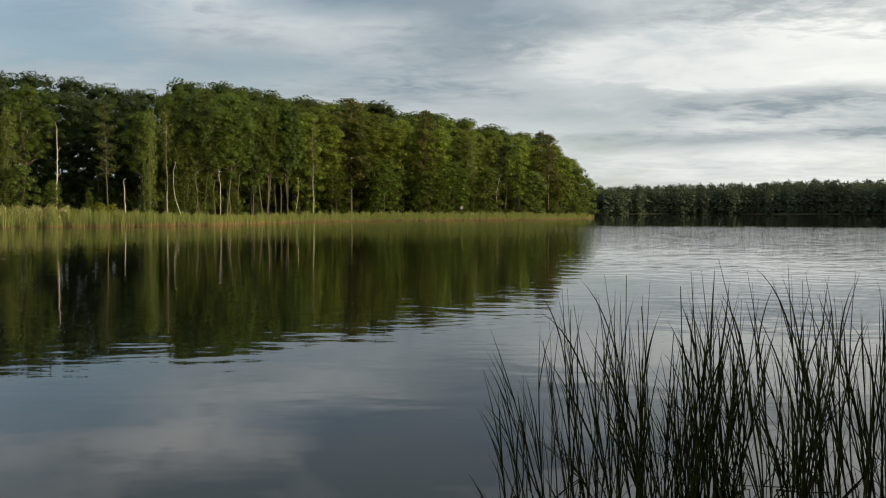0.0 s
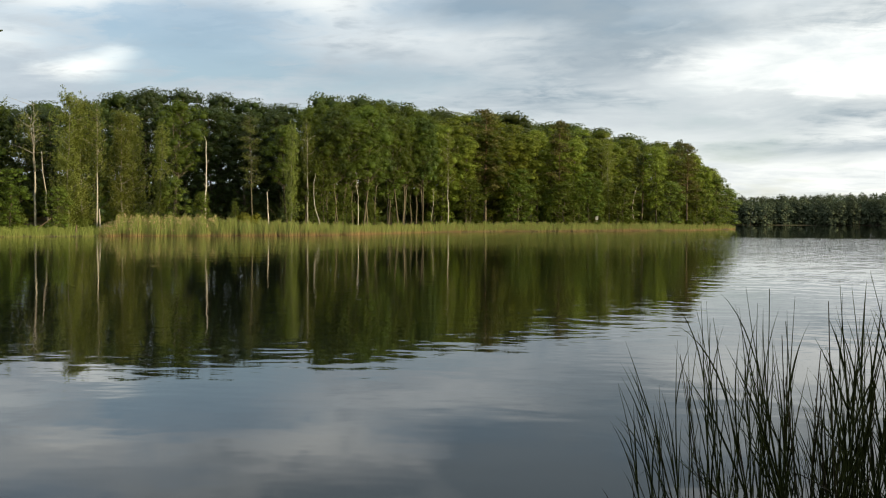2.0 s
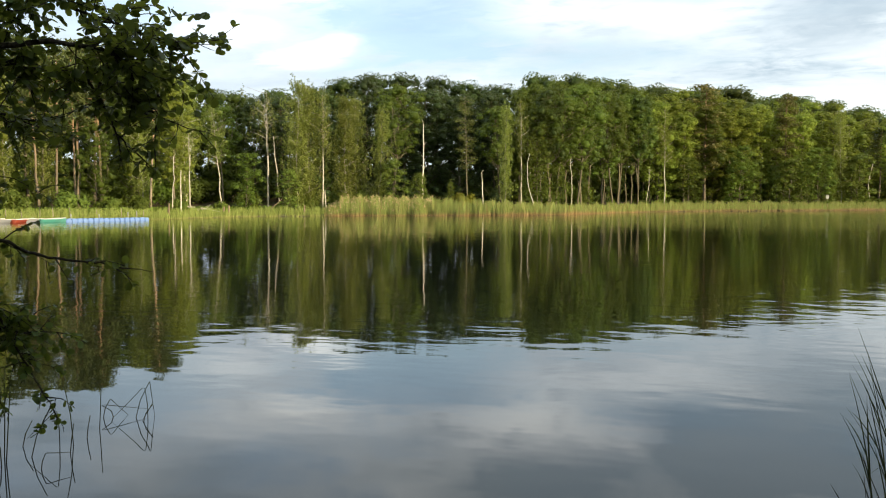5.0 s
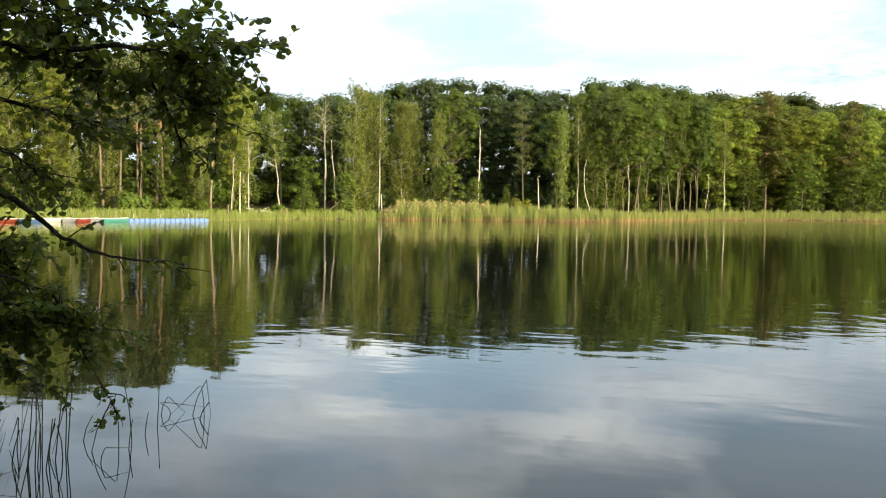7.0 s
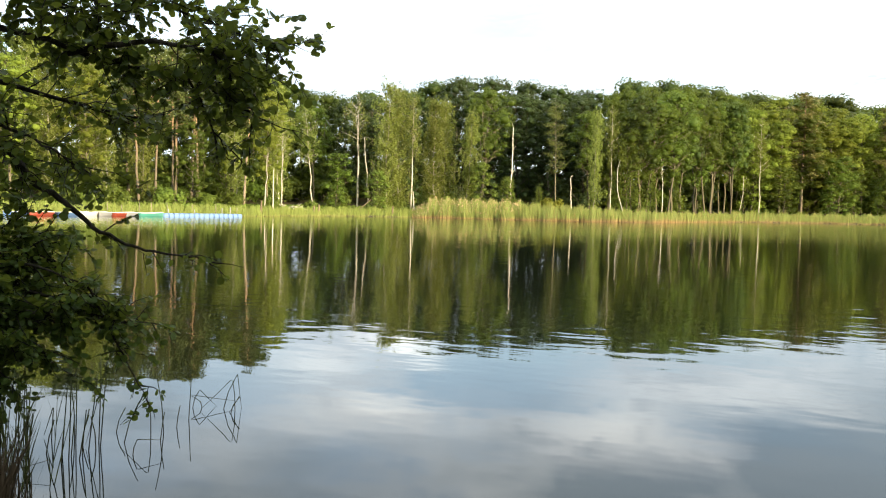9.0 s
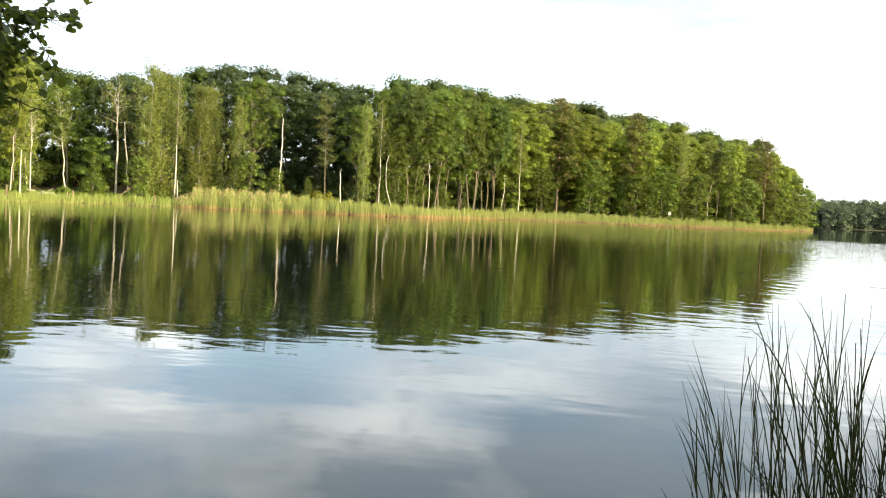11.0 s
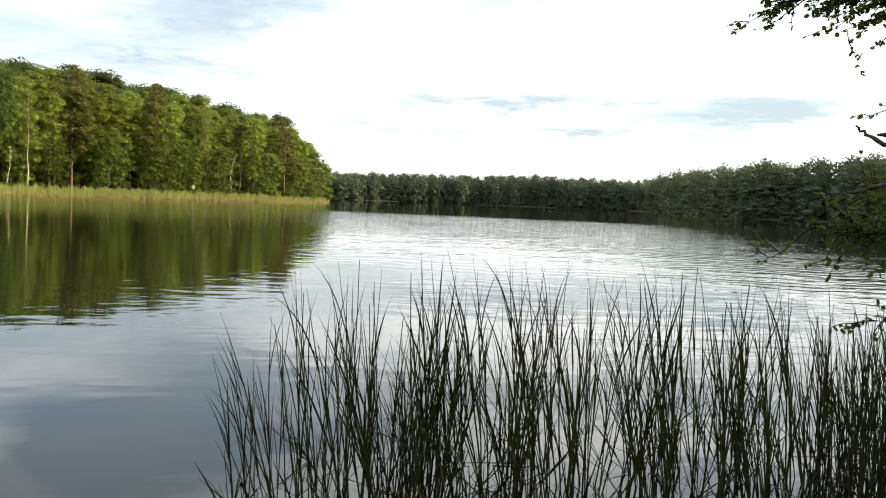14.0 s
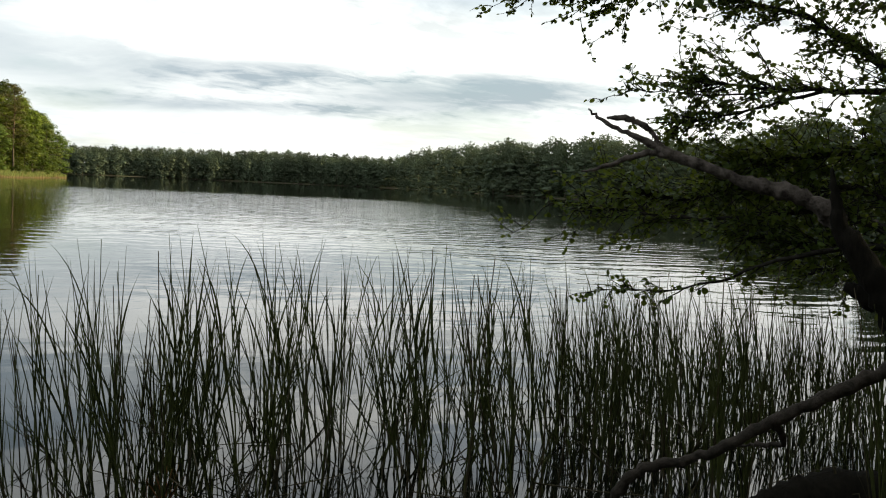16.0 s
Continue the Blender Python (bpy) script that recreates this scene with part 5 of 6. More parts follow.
def shore_things():
    float_jetty()
    boat(43.25, 3.6, 3.2, TEAL_PAINT, WHITE_PAINT, "turquoise rowing boat moored by the blue jetty", 38)
    boat(44.0, 3.2, 3.4, GREY_PAINT, WHITE_PAINT, "dark grey rowing boat with a white rim", 232)
    boat(44.75, 3.3, 3.2, RED_PAINT, WHITE_PAINT, "red rowing boat with a pale rim", 50)
    boat(45.5, 3.2, 3.4, GREY_PAINT, WHITE_PAINT, "dark rowing boat beside the red one", 235)
    boat(46.35, 3.1, 3.6, WHITE_PAINT, WHITE_PAINT, "white rowing boat moored at the shore", 48)
    boat(47.4, 3.2, 3.6, NAVY_PAINT, WHITE_PAINT, "navy blue rowing boat at the shore", 40)
    boat(48.9, 3.1, 3.5, RED_PAINT, WHITE_PAINT, "red and white rowing boat half behind leaves", 224)
    boat(50.3, 3.1, 3.6, NAVY_PAINT, WHITE_PAINT, "blue rowing boat half behind leaves", 230)
    rng = np.random.default_rng(44)
    for az in (38.4, 39.6, 40.9, 42.3, 43.2, 43.9, 44.8, 45.6, 46.5, 47.3):
        p = at(az, shore(az) + rng.uniform(-0.5, 1.5))
        h = rng.uniform(0.8, 1.35)
        g = Geo()
        g.tube([(0, 0, -0.6), (0.02, 0, h * 0.5), (0, 0, h)], (0.045, 0.04, 0.035), 7)
        ob = part("mooring_post", g, WOOD_POST)
        ob.matrix_basis = pose(p.x, p.y, 0.1, rng.uniform(-4, 4), rng.uniform(-4, 4), 0)
        tagged(ob, "weathered pale wooden mooring post by the boats", "post", "mooring posts")
    # white board on a post beside the reeds of the headland
    thing = new("shore_sign")
    g = Geo()
    g.tube([(0, 0, -0.6), (0, 0, 2.4)], (0.06, 0.06), 8)
    part("post", g, WOOD_POST, thing)
    bevelled_box("board", (-0.28, -0.08, 1.9), (0.28, -0.05, 2.7), WHITE_PAINT, thing, 0.01)
    p = at(-1.13, shore(-1.13) + 4.0)
    thing.matrix_basis = pose(p.x, p.y, ground_z(p.x, p.y), 0, 0, -1)
    tagged(thing, "white board on a post above the reeds", "sign")


shore_things()


# ---- foreground: reeds in the shallows ----
def spot(az, el, r):
    """A place r metres off (over the ground plan) seen from the eye under these angles."""
    p = at(az, r)
    return np.array((p.x, p.y, EYE + r * math.tan(radians(el))))


def stalk_mesh(seed, mat, blades_on=3, curve=0.10, snap=None):
    """A reed stalk one metre high: a round stem with long narrow blades rising from it; snap: (height, angle) where it is broken over."""
    rng = np.random.default_rng(seed)
    k = 8
    t = np.linspace(0, 1, k)
    line = [np.zeros(3)]
    turn = rng.uniform(0, 6.28)
    for i in range(1, k):
        a = curve * t[i] ** 1.6
        if snap and t[i] > snap[0]:
            a += snap[1]
        line.append(line[-1] + np.array((math.sin(a), 0.02 * math.sin(turn + 3 * t[i]), math.cos(a))) * (0.9 if blades_on else 1.0) / (k - 1))
    line = np.array(line)
    g = Geo()
    g.tube(line, np.linspace(0.0062, 0.0022, k), 4)
    for j in range(blades_on):
        f = rng.uniform(0.3, 0.72)
        p = line[int(f * (k - 1))]
        way = math.copysign(1, rng.uniform(-1, 0.6)) * (1 if j else -1)
        open_to, ln = rng.uniform(0.12, 0.55), rng.uniform(0.30, 0.62) * (1.15 - 0.6 * f)
        side = rng.normal() * 0.5
        s = np.linspace(0, 1, 6)
        pts = [p]
        fold = rng.uniform() < 0.16
        for i in range(1, 6):
            a = open_to * (0.35 + 0.65 * s[i]) + (1.3 if fold and s[i] > 0.6 else 0) + curve * 0.5
            pts.append(pts[-1] + np.array((way * math.sin(a), side * math.sin(a), math.cos(a))) * ln / 5)
        pts = np.array(pts)
        wid = 0.0085 * np.array((0.5, 0.95, 1.0, 0.8, 0.5, 0.08))
        flat = np.array((-0.35 * side, 1.0, 0.0)) if abs(side) > 0.35 else np.array((0.75, 0.66, 0.0))
        v = np.concatenate([pts + np.outer(wid, flat), pts + np.outer(wid * 0.3, (0.5, -0.5, 0)), pts - np.outer(wid, flat)])
        g.put(v, [(a * 6 + i, b * 6 + i, b * 6 + i + 1, a * 6 + i + 1) for i in range(5) for a, b in ((0, 1), (1, 2), (2, 0))])
    return g.mesh("stalk", mat)


def shoot_mesh(seed, mat, count, lean):
    """A reed shoot one metre high: a slim stem with narrow leaves that part from it one above the other and taper to fine tips."""
    rng = np.random.default_rng(seed)
    g = Geo()

    def leaf(pts, width, turn):
        k = len(pts)
        wid = width * np.interp(np.linspace(0, 1, k), (0, 0.25, 0.6, 1.0), (0.7, 1.0, 0.8, 0.06))
        flat = np.array((math.cos(turn), math.sin(turn), 0.0))
        ridge = np.array((-flat[1], flat[0], 0.0))
        v = np.concatenate([pts + np.outer(wid, flat), pts + np.outer(wid * 0.45, ridge), pts - np.outer(wid, flat)])
        g.put(v, [(a * k + i, b * k + i, b * k + i + 1, a * k + i + 1) for i in range(k - 1) for a, b in ((0, 1), (1, 2), (2, 0))])

    k = 9
    t = np.linspace(0, 1, k)
    bend = lean * 0.8 + rng.normal() * 0.05
    stem = [np.zeros(3)]
    for i in range(1, k):
        a = bend * t[i] ** 1.8
        stem.append(stem[-1] + np.array((math.sin(a), 0.03 * rng.normal() * t[i], math.cos(a))) / (k - 1))
    stem = np.array(stem)
    g.tube(stem, np.interp(t, (0, 0.7, 1.0), (0.0050, 0.0036, 0.0007)), 5)
    way = rng.choice((-1, 1))
    for j in range(count):
        f = 0.18 + 0.56 * (j + rng.uniform(0.1, 0.9)) / count
        q = f * (k - 1)
        p = stem[int(q)] + (stem[int(q) + 1] - stem[int(q)]) * (q - int(q))
        way = -way if rng.uniform() < 0.8 else way
        first, more = way * rng.uniform(0.06, 0.20) + bend * f, way * rng.uniform(0.0, 0.34) + (rng.uniform(-0.5, 0.0) if rng.uniform() < 0.35 else 0.0)
        ln = rng.uniform(0.24, 0.50) * (1.1 - 0.45 * f)
        fold = rng.uniform(0.4, 0.8) if rng.uniform() < 0.14 else 2.0
        side = rng.normal() * 0.12
        pts = [p]
        s = np.linspace(0, 1, 7)
        for i in range(1, 7):
            a = first + more * s[i] ** 1.6 + (way * 1.5 if s[i] > fold else 0.0)
            pts.append(pts[-1] + np.array((math.sin(a), side * s[i], math.cos(a))) * ln / 6)
        leaf(np.array(pts), 0.0048 * rng.uniform(0.75, 1.15), rng.uniform(-0.9, 0.9))
    return g.mesh("stalk", mat)


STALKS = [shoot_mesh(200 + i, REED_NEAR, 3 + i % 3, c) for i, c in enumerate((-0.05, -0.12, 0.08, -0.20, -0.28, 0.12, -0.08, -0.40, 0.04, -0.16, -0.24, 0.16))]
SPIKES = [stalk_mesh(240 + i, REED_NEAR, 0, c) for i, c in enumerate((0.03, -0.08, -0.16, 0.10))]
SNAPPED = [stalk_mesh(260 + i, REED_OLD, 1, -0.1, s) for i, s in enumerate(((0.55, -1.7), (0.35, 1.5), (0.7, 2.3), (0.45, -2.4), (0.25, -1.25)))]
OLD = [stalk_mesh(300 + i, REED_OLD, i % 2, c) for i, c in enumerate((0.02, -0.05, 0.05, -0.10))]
WITHERED = [stalk_mesh(280 + i, REED_RUST, 2, 0.2) for i in range(2)]


def stand(thing, mesh, x, y, high, lean_x, lean_y, turn, thick):
    ob = new("stalk", mesh)
    ob.parent = thing
    ob.matrix_basis = pose(x, y, -0.22, lean_y, lean_x, 0) @ pose(0, 0, 0, 0, 0, turn) @ Matrix.Diagonal((thick * 0.5 + high * 0.5, thick, high + 0.22, 1))


def reed_clump(az, r, count, high, rng, spread=0.05, fan=0.09, drift=0.0, broken=0.10, rust=0.0, label="", thick=1.0, old=0.12):
    """Reeds standing in the water: a tuft of stalks, each an object of its own."""
    c = at(az, r)
    thing = new("reed_clump")
    thing.matrix_basis = pose(c.x, c.y, 0, 0, 0, az)
    for i in range(count):
        x, y = rng.normal() * spread, rng.normal() * spread * 1.6
        share = rng.beta(2.6, 1.6)
        h = high * (0.42 + 0.58 * share) if i > 1 else high * rng.uniform(0.97, 1.1)
        pick = rng.uniform()
        lean = rng.normal() * fan + x * 1.3 + drift
        if pick < broken:
            mesh = SNAPPED[rng.integers(0, len(SNAPPED))]
            h *= rng.uniform(0.45, 0.9)
            lean += rng.normal() * 0.25
        elif pick < broken + rust:
            mesh = WITHERED[rng.integers(0, 2)]
            h *= 0.6
        elif pick < broken + rust + 0.08:
            mesh = SPIKES[rng.integers(0, len(SPIKES))]
        elif pick < broken + rust + 0.08 + old:
            mesh = OLD[rng.integers(0, len(OLD))]
        else:
            mesh = STALKS[rng.integers(0, len(STALKS))]
        stand(thing, mesh, x, y, h, math.degrees(lean), math.degrees(rng.normal() * 0.05), rng.normal() * 30 + 180 * (rng.uniform() < 0.2), thick * rng.uniform(0.8, 1.45))
    tagged(thing, label or "dark green reed clump standing in shallow water", "reeds", "reed clumps by the near bank")


def near_reeds():
    rng = np.random.default_rng(101)
    # bearing from, to, clumps, nearest, farthest, elevation of the tips, stalks, fan, thickness
    for lo, hi, clumps, r0, r1, tip, stalks, fan, thick in (
            (-4.2, -5.4, 2, 5.9, 6.4, -9.6, 3, 0.07, 1.0),
            (-5.8, -9.0, 4, 5.8, 6.8, -7.1, 4, 0.09, 0.7),
            (-9.3, -12.6, 5, 5.8, 6.9, -4.7, 5, 0.08, 0.75),
            (-13.0, -16.4, 6, 5.7, 6.8, -3.4, 9, 0.07, 1.0),
            (-17.6, -26.0, 11, 5.8, 7.2, -3.8, 6, 0.07, 0.95),
            (-26.6, -38.0, 19, 6.0, 8.0, -4.2, 6, 0.06, 0.95),
            (-38.0, -46.0, 25, 6.4, 9.6, -4.8, 8, 0.055, 0.95),
            (-46.0, -58.0, 36, 6.4, 10.6, -4.9, 7, 0.05, 1.0)):
        for i in range(clumps):
            az = lo + (hi - lo) * (i + rng.uniform(0.15, 0.85)) / clumps
            r = rng.uniform(r0, r1)
            el = tip + 0.2 - abs(rng.normal()) * 1.0
            high = EYE + r * math.tan(radians(el))
            reed_clump(az, r, int(stalks * rng.uniform(0.6, 1.4)), max(high, 0.5), rng, fan=fan, drift=(-0.05 if lo > -12 else -0.03) + rng.normal() * 0.035, thick=thick, old=0.12 if lo > -25 else 0.22)
            # a few loose stalks beside the tuft
            if i % 2 and lo < -5:
                reed_clump(az - abs(rng.normal()) * 0.7, r + rng.uniform(-0.3, 0.6), 4, max(high * 0.75, 0.4), rng, 0.16, 0.16, -0.05, 0.3, thick=thick * 0.85, label="loose and broken reed stalks between the clumps")
    for i in range(34):
        az = -4.5 - 46 * (i + rng.uniform()) / 34
        reed_clump(az, rng.uniform(5.6, 7.0), 4, rng.uniform(0.35, 0.75), rng, 0.16, 0.3, -0.05, 0.6, thick=0.7, old=0.3, label="short bent and broken reed stems in the shallows")
    reed_clump(-3.9, 6.0, 4, 0.55, rng, fan=0.10, broken=0.4, label="short broken reeds at the edge of the reed bed")
    reed_clump(-14.0, 5.9, 5, 0.75, rng, rust=0.7, label="rust-brown withered reed blades in a clump")


near_reeds()


def bent_reed(az, r, rise, sway, run, end, thick=1.0):
    """One reed stem that rises from the water, folds over and runs sideways down to its end height."""
    c = at(az, r)
    g = Geo()
    top = np.array((sway, 0, rise))
    line = [np.array((0, 0, -0.2)), top * 0.5 + (0.006, 0, 0), top]
    rad = [0.0046, 0.0042, 0.0036]
    if run:
        line += [top + (run * 0.08, 0, 0.002), top + np.array((run * 0.55, 0.02, (end - rise) * 0.52)), np.array((sway + run, 0.04, end))]
        rad += [0.0036, 0.003, 0.0016]
    g.tube(line, np.array(rad) * thick, 5)
    ob = part("lone_reed", g, REED_NEAR)
    ob.matrix_basis = pose(c.x, c.y, 0, 0, 0, az)
    tagged(ob, "thin bent reed stem mirrored in still water" if run else "thin upright reed stem standing in still water", "reed", "single reed stems in the bay")


def bay_reeds():
    rng = np.random.default_rng(104)
    # bearing, distance, rise, sway, run, end height
    for row in ((41.0, 9.7, 0.17, 0.10, 0.17, 0.0), (39.3, 9.6, 0.34, 0.18, 0.05, -0.03), (38.3, 9.5, 0.30, -0.03, -0.30, 0.02), (39.9, 9.7, 0.12, -0.16, 0.42, 0.05), (38.9, 9.4, 0.16, 0.14, -0.10, 0.0),
                (41.05, 9.2, 0.40, 0.03, 0, 0), (42.3, 8.7, 0.52, -0.08, 0, 0), (42.7, 8.4, 0.25, 0.05, 0, 0), (41.8, 8.9, 0.20, 0.05, 0, 0),
                (43.1, 8.6, 0.32, -0.02, -0.24, 0.10), (44.3, 8.0, 0.12, 0.06, 0.18, 0.10), (44.9, 8.4, 0.34, 0.16, 0, 0), (45.3, 8.8, 0.22, 0.12, 0, 0)):
        bent_reed(*row)
    for i in range(22):
        az = 45.6 + rng.uniform(0, 5.5)
        bent_reed(az, rng.uniform(7.6, 8.9), rng.uniform(0.2, 0.75) + (0.3 if i < 2 else 0), rng.normal() * 0.06, (rng.normal() * 0.16) if rng.uniform() < 0.35 else 0, 0.02, 1.15)
    for az in (50.2, 51.4, 52.4):
        reed_clump(az, rng.uniform(7.0, 7.6), 10, 0.8, rng, 0.09, 0.08, label="thin green reeds beside the alder bush")


bay_reeds()


# ---- foreground: alders over the water ----
def leaf_template():
    """An alder leaf 1 long, roundish, folded along its rib: outline points and two halves."""
    out = [(0.0, 0.0), (0.16, 0.26), (0.45, 0.43), (0.75, 0.40), (0.97, 0.16), (0.93, 0.0)]
    v = [(x, y, 0.22 * y) for x, y in out] + [(x, -y, 0.22 * y) for x, y in out[1:5]]
    return np.array(v), [(0, 5, 4, 3, 2, 1), (0, 6, 7, 8, 9, 5)]


LEAF_V, LEAF_F = leaf_template()


def leaf_mesh():
    g = Geo()
    g.put(LEAF_V, LEAF_F)
    return g.mesh("leaf", LEAF_ALDER)


ONE_LEAF = leaf_mesh()


def leaf_bases(points, ways, rng, size, hang=0.35):
    """Where leaves sit and how they are turned: rows of place, three axes, size."""
    k = len(points)
    x = ways + rng.normal(size=(k, 3)) * 0.75 + np.array((0, 0, -hang))
    x /= np.linalg.norm(x, axis=1)[:, None]
    up = rng.normal(size=(k, 3)) * 0.55 + np.array((0, 0, 1.0))
    y = np.cross(up, x)
    y /= np.linalg.norm(y, axis=1)[:, None] + 1e-9
    zed = np.cross(x, y)
    return points, x, y, zed, size * rng.uniform(0.6, 1.25, k)


class Branchwork:
    """One tree's limbs, twigs and leaves."""

    def __init__(self, seed):
        self.rng = np.random.default_rng(seed)
        self.wood, self.leaves, self.limbs = Geo(), [], []

    def limb(self, points, radii, sides=7):
        pts = np.array(points, float)
        # smooth the line through the given places
        t = np.linspace(0, len(pts) - 1, (len(pts) - 1) * 4 + 1)
        line = np.column_stack([np.interp(t, range(len(pts)), pts[:, i]) for i in range(3)])
        for _ in range(2):
            line[1:-1] = (line[:-2] + 2 * line[1:-1] + line[2:]) / 4
        line[1:-1] += self.rng.normal(size=(len(line) - 2, 3)) * 0.008
        g = Geo()
        g.tube(line, np.interp(np.linspace(0, 1, len(line)), np.linspace(0, 1, len(radii)), radii), sides)
        self.limbs.append(g)
        return line

    def twig(self, start, way, length, leaf, gap=0.035, droop=0.25, sub=2):
        rng = self.rng
        k = 6 if sub else 4
        line = [np.array(start)]
        d = np.array(way) / np.linalg.norm(way)
        for i in range(k):
            d = d + rng.normal(size=3) * 0.16 + np.array((0, 0, -droop * 0.12))
            d /= np.linalg.norm(d)
            line.append(line[-1] + d * length / k)
        line = np.array(line)
        self.wood.tube(line, np.linspace(0.0075 if sub else 0.005, 0.002, k + 1), 3)
        n = max(3, int(length / gap))
        t = np.sort(rng.uniform(0.15, 1.0, n)) * k
        idx = np.minimum(t.astype(int), k - 1)
        p = line[idx] + (line[idx + 1] - line[idx]) * (t - idx)[:, None]
        ways = (line[idx + 1] - line[idx])
        ways /= np.linalg.norm(ways, axis=1)[:, None]
        side = np.cross(ways, (0, 0, 1.0)) * np.where(np.arange(n) % 2, 1, -1)[:, None]
        self.leaves.append(leaf_bases(p + side * 0.012, ways * 0.5 + side, rng, leaf))
        for _ in range(sub):
            i = rng.integers(1, k)
            s = np.cross(d, rng.normal(size=3)) * 0.9 + d
            self.twig(line[i], s, length * rng.uniform(0.35, 0.6), leaf, gap, droop, 0)

    def clothe(self, line, first, last, count, length, leaf=0.064, droop=0.25, spread=1.0, gap=0.043, sub=2, bias=(0, 0, 0)):
        """Sets twigs along part of a limb."""
        for _ in range(count):
            f = self.rng.uniform(first, last) * (len(line) - 1)
            i = min(int(f), len(line) - 2)
            d = line[i + 1] - line[i]
            d /= np.linalg.norm(d) + 1e-9
            s = self.rng.normal(size=3) * spread + np.array(bias)
            self.twig(line[i] + (line[i + 1] - line[i]) * (f - i), d * 0.8 + s, length * self.rng.uniform(0.5, 1.25), leaf, gap, droop, sub)

    def grow(self, thing, single=260):
        """Makes the wood, the single leaves and the joined foliage as parts of a thing."""
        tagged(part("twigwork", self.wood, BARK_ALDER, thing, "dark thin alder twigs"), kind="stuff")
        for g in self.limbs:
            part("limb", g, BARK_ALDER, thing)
        p = np.concatenate([b[0] for b in self.leaves])
        x, y, zed = (np.concatenate([b[i] for b in self.leaves]) for i in (1, 2, 3))
        s = np.concatenate([b[4] for b in self.leaves])
        order = self.rng.permutation(len(p))
        for i in order[:single]:
            ob = new("leaf", ONE_LEAF)
            ob.parent = thing
            ob.matrix_basis = Matrix(((x[i][0], y[i][0], zed[i][0], p[i][0]), (x[i][1], y[i][1], zed[i][1], p[i][1]), (x[i][2], y[i][2], zed[i][2], p[i][2]), (0, 0, 0, 1))) @ Matrix.Diagonal((s[i], s[i], s[i], 1))
        rest = order[single:]
        v = (p[rest][:, None] + s[rest][:, None, None] * (LEAF_V[None, :, 0:1] * x[rest][:, None] + LEAF_V[None, :, 1:2] * y[rest][:, None] + LEAF_V[None, :, 2:3] * zed[rest][:, None])).reshape(-1, 3)
        g = Geo()
        k = len(LEAF_V)
        g.put(v, [tuple(i * k + j for j in f) for i in range(len(rest)) for f in LEAF_F])
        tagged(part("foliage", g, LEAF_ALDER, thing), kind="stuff")


